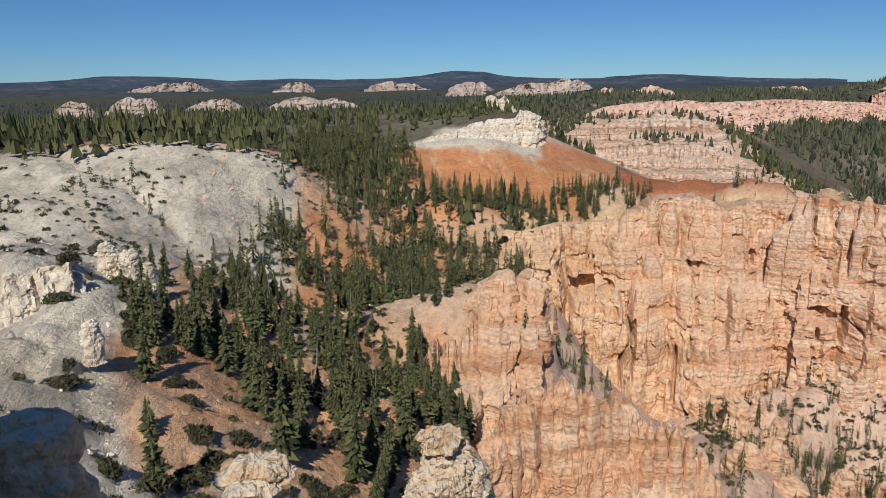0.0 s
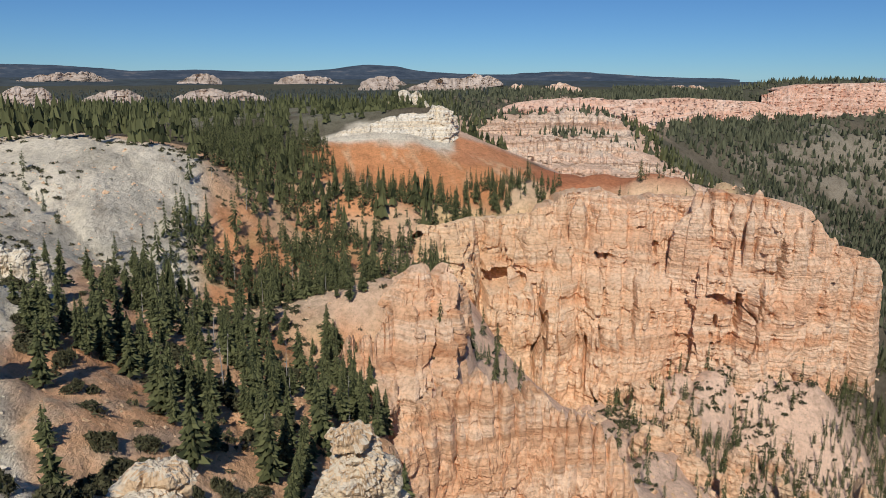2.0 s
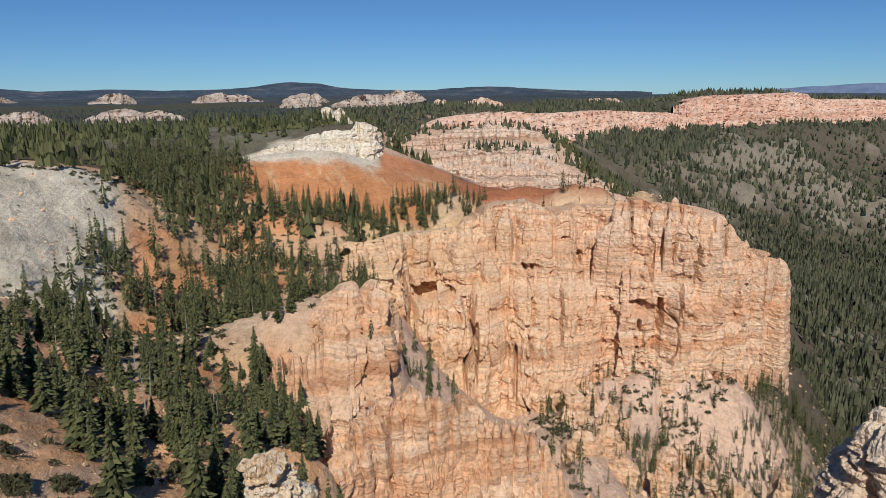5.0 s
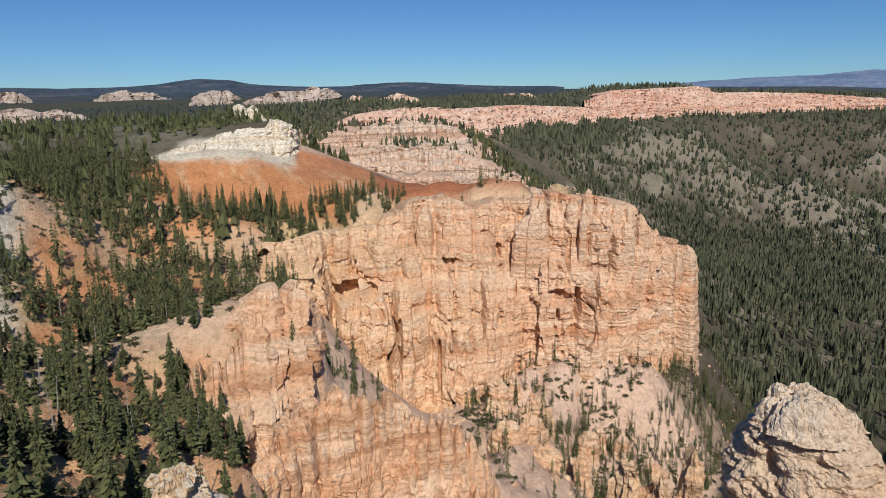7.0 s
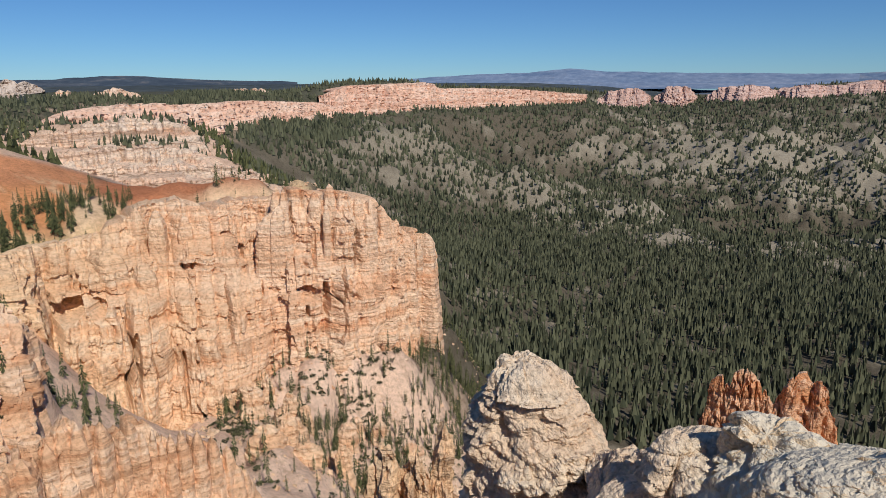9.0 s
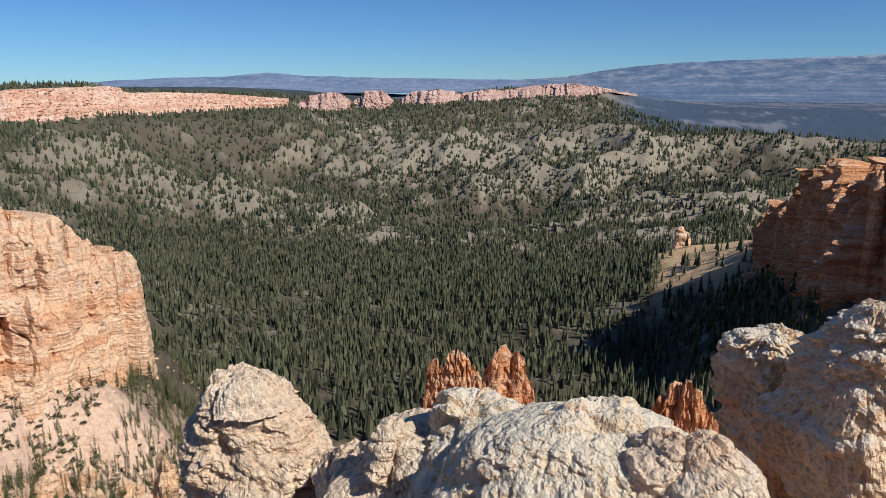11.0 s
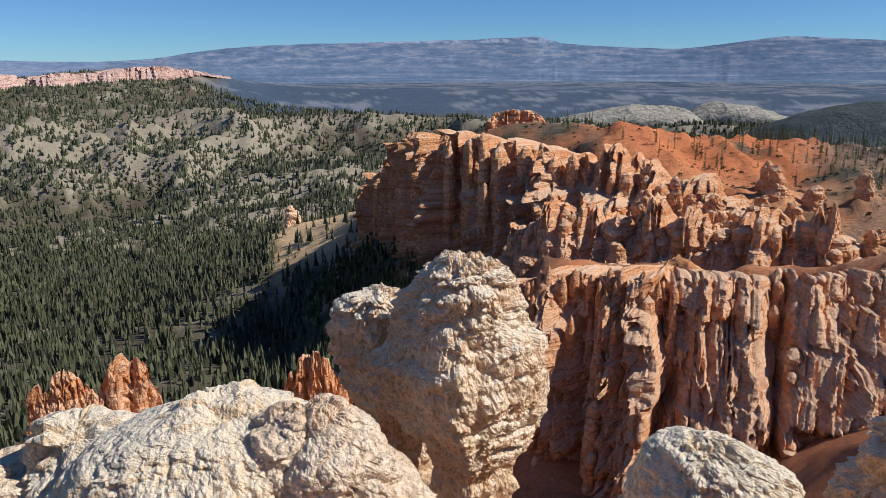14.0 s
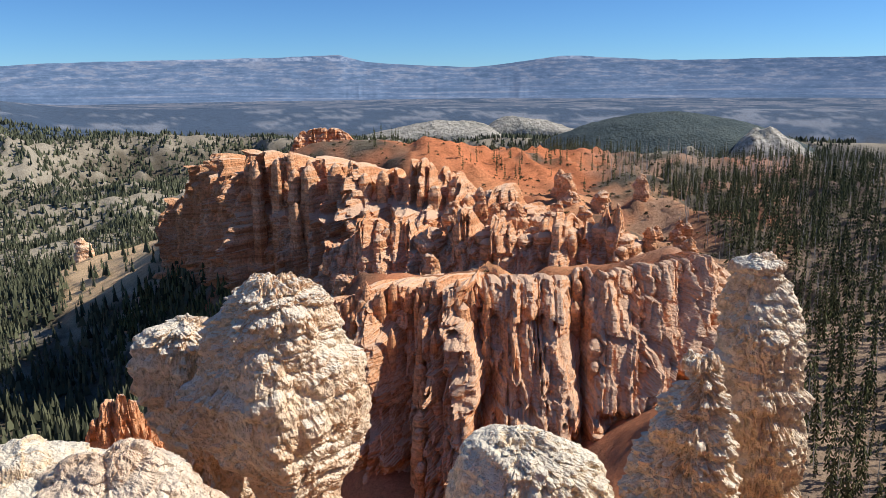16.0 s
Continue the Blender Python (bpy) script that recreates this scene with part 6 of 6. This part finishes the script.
def shrub(size, leaves, seed):
    """A dome of small leaves over a few stems."""
    r = np.random.default_rng(seed)
    a = r.normal(size=(leaves, 3))
    a[:, 2] = np.abs(a[:, 2])
    a /= np.linalg.norm(a, axis=1, keepdims=True)
    lump = 1 + 0.30 * vnoise(a[:, 0] * 2.2, a[:, 1] * 2.2, a[:, 2] * 2.2, seed)
    c = a * (size * lump * r.uniform(0.72, 1.0, leaves))[:, None] * np.array([1, 1, 0.72])
    t = r.normal(size=(leaves, 2, 3)) * 0.085 * size
    v = np.stack([c - t[:, 0], c + t[:, 0] * 0.6 + t[:, 1], c + t[:, 0] * 0.6 - t[:, 1]], 1)
    root = new("shrub")
    crown = new("foliage", mesh_from("foliage", v.reshape(-1, 3), np.arange(leaves * 3).reshape(-1, 3), SCRUB, False))
    sv, sf = [], []
    for k in range(5):
        th = 6.283 * k / 5
        tip = np.array([math.cos(th) * 0.6, math.sin(th) * 0.6, 0.5]) * size
        i = len(sv)
        sv += [(0.05, 0, -0.3), (-0.03, 0.04, -0.3), (-0.03, -0.04, -0.3), tuple(tip)]
        sf += [(i, i + 1, i + 3), (i + 1, i + 2, i + 3), (i + 2, i, i + 3)]
    stem = new("stems", mesh_from("stems", np.array(sv), np.array(sf), BARK))
    crown.parent = stem.parent = root
    return tagged(root, "rounded dark green shrub on bare soil", "shrub", "shrubs on the near slope")


SHRUBS = [shrub(1.7, 620, 1), shrub(1.2, 480, 2), shrub(2.2, 760, 3)]
pts, _, _ = scatter(620, -33, -3, 44, 135, lambda az, d, x, y, z: smooth(-5, 0, az - np.interp(d, [30, 50, 75, 100, 140], [-22, -26, -29, -29, -27])) * (0.12 + 0.88 * clumps(x, y, 9, 97, 0.0, 0.25)), 99, 2.0)
for k, p in enumerate(pts[:115]):
    m = pose(p[0], p[1], p[2] - 0.1, 0, 0, random.uniform(0, 360)) @ Matrix.Diagonal((random.uniform(0.5, 1.2), random.uniform(0.5, 1.2), random.uniform(0.6, 1.15), 1))
    if k < len(SHRUBS):
        SHRUBS[k].matrix_basis = m
    else:
        copy_thing(SHRUBS[k % len(SHRUBS)], m).matrix_basis = m


def pebbles(name, pts, material, label, size, seed):
    """Loose angular stones, each a chance-shaped lump, in one mesh."""
    r = np.random.default_rng(seed)
    n = len(pts)
    w = size * np.exp(r.normal(size=n) * 0.55)
    o = np.array([(1, 0, 0), (0, 1, 0), (-1, 0, 0), (0, -1, 0), (0, 0, 0.8), (0, 0, -0.6)], float)
    v = pts[:, None] + (o + r.normal(size=(n, 6, 3)) * 0.25) * w[:, None, None]
    f = np.array([(0, 1, 4), (1, 2, 4), (2, 3, 4), (3, 0, 4), (1, 0, 5), (2, 1, 5), (3, 2, 5), (0, 3, 5)])
    return thing(name, mesh_from(name, v.reshape(-1, 3), (np.arange(n)[:, None, None] * 6 + f).reshape(-1, 3), material, False), label, "stones", kind="stuff")


pts, _, _ = scatter(9000, -40, -18, 34, 240, lambda az, d, x, y, z: np.interp(d, [40, 90, 240], [1, 0.6, 0.25]) * (0.2 + 0.8 * clumps(x, y, 12, 111, -0.2, 0.2)) * (1 - smooth(-3, 2, az - np.interp(d, [30, 50, 75, 100, 140, 200, 245], [-17.5, -21.5, -25.5, -27.0, -25.0, -20.5, -13.5]))), 113, 3)
pebbles("gravel", pts, ROCK_WHITE, "loose pale stones strewn over the gravel slope", 0.17, 115)
pts, _, _ = scatter(2600, -26, 6, 44, 260, lambda az, d, x, y, z: 0.25 + 0.75 * clumps(x, y, 14, 117, -0.1, 0.2), 119, 3)
pebbles("orange_rubble", pts, ROCK_ORANGE, "loose orange and cream stones on the soil", 0.24, 121)
pts, _, _ = scatter(3000, 18, 44, 150, 330, lambda az, d, x, y, z: 0.3 + 0.7 * clumps(x, y, 20, 123, -0.1, 0.2), 125, 3)
pebbles("talus_rubble", pts, ROCK_ORANGE, "fallen blocks strewn over the talus", 0.5, 127)


def snags(name, pts, label, height, seed):
    """Dead grey trunks with a few bare limbs, in one mesh."""
    r = np.random.default_rng(seed)
    vs, fs, o = [], [], 0
    for x, y, z in pts:
        h = height * r.uniform(0.6, 1.2)
        lx, ly = r.normal(size=2) * 0.04 * h
        rods = [((0, 0, -0.5), (lx, ly, h), 0.16)]
        for k in range(7):
            t, th, w = r.uniform(0.3, 0.95), r.uniform(0, 6.283), r.uniform(0.08, 0.16) * h
            rods.append(((lx * t, ly * t, h * t), (lx * t + w * math.cos(th) * (1.1 - t), ly * t + w * math.sin(th) * (1.1 - t), h * t - 0.03 * h * r.uniform(-1, 1.5)), 0.07))
        for a, b, w in rods:
            for dx, dy in ((w, 0), (-w * 0.5, w * 0.87), (-w * 0.5, -w * 0.87)):
                vs += [(x + a[0] + dx, y + a[1] + dy, z + a[2] + (0 if w > 0.1 else dx))]
            vs.append((x + b[0], y + b[1], z + b[2]))
            fs += [(o, o + 1, o + 3), (o + 1, o + 2, o + 3), (o + 2, o, o + 3)]
            o += 4
    return thing(name, mesh_from(name, np.array(vs), np.array(fs), DEADWOOD, False), label, "dead trees", kind="stuff")


DEADWOOD = rock("dead_wood", (0.46, 0.43, 0.39), (0.36, 0.33, 0.30), (0.24, 0.22, 0.20), 2.0, 0.8, 9, 0.02)
pts, _, _ = scatter(1500, 122, 148, 125, 540, lambda az, d, x, y, z: 0.6 * smooth(0, 3, az - np.interp(d, [80, 160, 250, 420], [140, 137, 132, 122])), 61)
snags("dead_wood", pts, "bare grey dead conifers on the slope", 12, 63)
pts, _, _ = scatter(150, -25, 6, 85, 330, bowl_keep, 65)
snags("bowl_dead_wood", pts, "bare grey dead conifers among living firs", 9, 67)
pts, _, _ = scatter(170, 6.5, 14, 148, 212, lambda az, d, x, y, z: 0.55, 71)
grove("chute_wood", pts, NEEDLES, "dark firs in the gully between spire and cliff", FIR_KINDS, 73, 0.4, 0.8)


def rib(x, y, z, w, h, material, label, seed):
    """A low rock tower standing out of a slope."""
    d = math.hypot(x, y)
    az, el = math.degrees(math.atan2(x, y)), lambda k: math.degrees(math.atan2(z + k - EYE, d))
    a = math.degrees(w / d)
    r = random.Random(seed)
    rows = [(el(h), az - a * 0.3, az + a * 0.25), (el(h * 0.85), az - a * r.uniform(0.4, 0.7), az + a * r.uniform(0.4, 0.7)), (el(h * 0.5), az - a * r.uniform(0.6, 1), az + a * r.uniform(0.6, 1)), (el(h * 0.2), az - a * r.uniform(0.7, 1), az + a * r.uniform(0.8, 1.1)), (el(-0.3 * h), az - a * 1.15, az + a * 1.15)]
    return boulder("rock_rib", rows, d, EYE_A, material, label, "rock", 0.8, 0.13, 0.07, (26, 18), seed, crust=0.02)


pts, _, _ = scatter(60, 23, 42, 190, 300, lambda az, d, x, y, z: 0.7 + 0 * az, 81)
for k, (x, y, z) in enumerate(pts[:26]):
    rib(x, y, z, random.uniform(2.5, 6), random.uniform(4, 11), ROCK_ORANGE, "pale orange rock rib standing out of the talus", 200 + k)
pts, _, _ = scatter(140, 96, 131, 262, 380, lambda az, d, x, y, z: 0.7 + 0 * az, 83)
for k, (x, y, z) in enumerate(pts[:55]):
    rib(x, y, z, random.uniform(2.5, 6), random.uniform(5, 14), ROCK_RED, "eroded red rock tower on the canyon bench", 240 + k)


# a stone knob on the wooded spur, and a dry bush on the white boulder
_k = place(82.4, -12.4, 720)
rib(_k[0], _k[1], ground_height(_k[0], _k[1]), 9, 20, ROCK_ORANGE, "small orange stone knob on a wooded spur", 331)


def dry_bush(base, size, twigs, seed):
    r = random.Random(seed)
    bm = bmesh.new()
    for _ in range(twigs):
        th, up, w = r.uniform(0, 6.283), r.uniform(0.25, 1.2), 0.004
        tip = Vector((math.cos(th) * math.cos(up), math.sin(th) * math.cos(up), math.sin(up) * 0.6)) * size * r.uniform(0.5, 1)
        root = Vector((r.uniform(-0.2, 0.2) * size, r.uniform(-0.1, 0.1) * size, -0.08))
        a, b, c = bm.verts.new(root + Vector((w, 0, 0))), bm.verts.new(root + Vector((-w, w, 0))), bm.verts.new(root + Vector((-w, -w, 0)))
        m, e = bm.verts.new(root.lerp(tip, 0.55) + Vector((0, 0, 0.04))), bm.verts.new(tip)
        for f in ((a, b, m), (b, c, m), (c, a, m)):
            bm.faces.new(f)
        for k in range(2):
            side = bm.verts.new(tip + Vector((r.uniform(-1, 1), r.uniform(-1, 1), r.uniform(-0.2, 0.8))) * size * 0.25)
            bm.faces.new((m, e, side))
    me = bpy.data.meshes.new("dry_bush")
    bm.to_mesh(me)
    bm.free()
    me.materials.append(DEADWOOD)
    ob = thing("dry_bush", me, "dry grey leafless bush on the white boulder", "shrub")
    ob.location = base
    return ob


def near_place(az, el, d, eye):
    return Vector((eye[0] + d * math.sin(radians(az)), eye[1] + d * math.cos(radians(az)), eye[2] + d * math.tan(radians(el))))


dry_bush(near_place(78.5, -26.3, 10.6, EYE_C), 0.30, 70, 3)
dry_bush(near_place(72.5, -27.0, 11.4, EYE_C), 0.26, 60, 5)
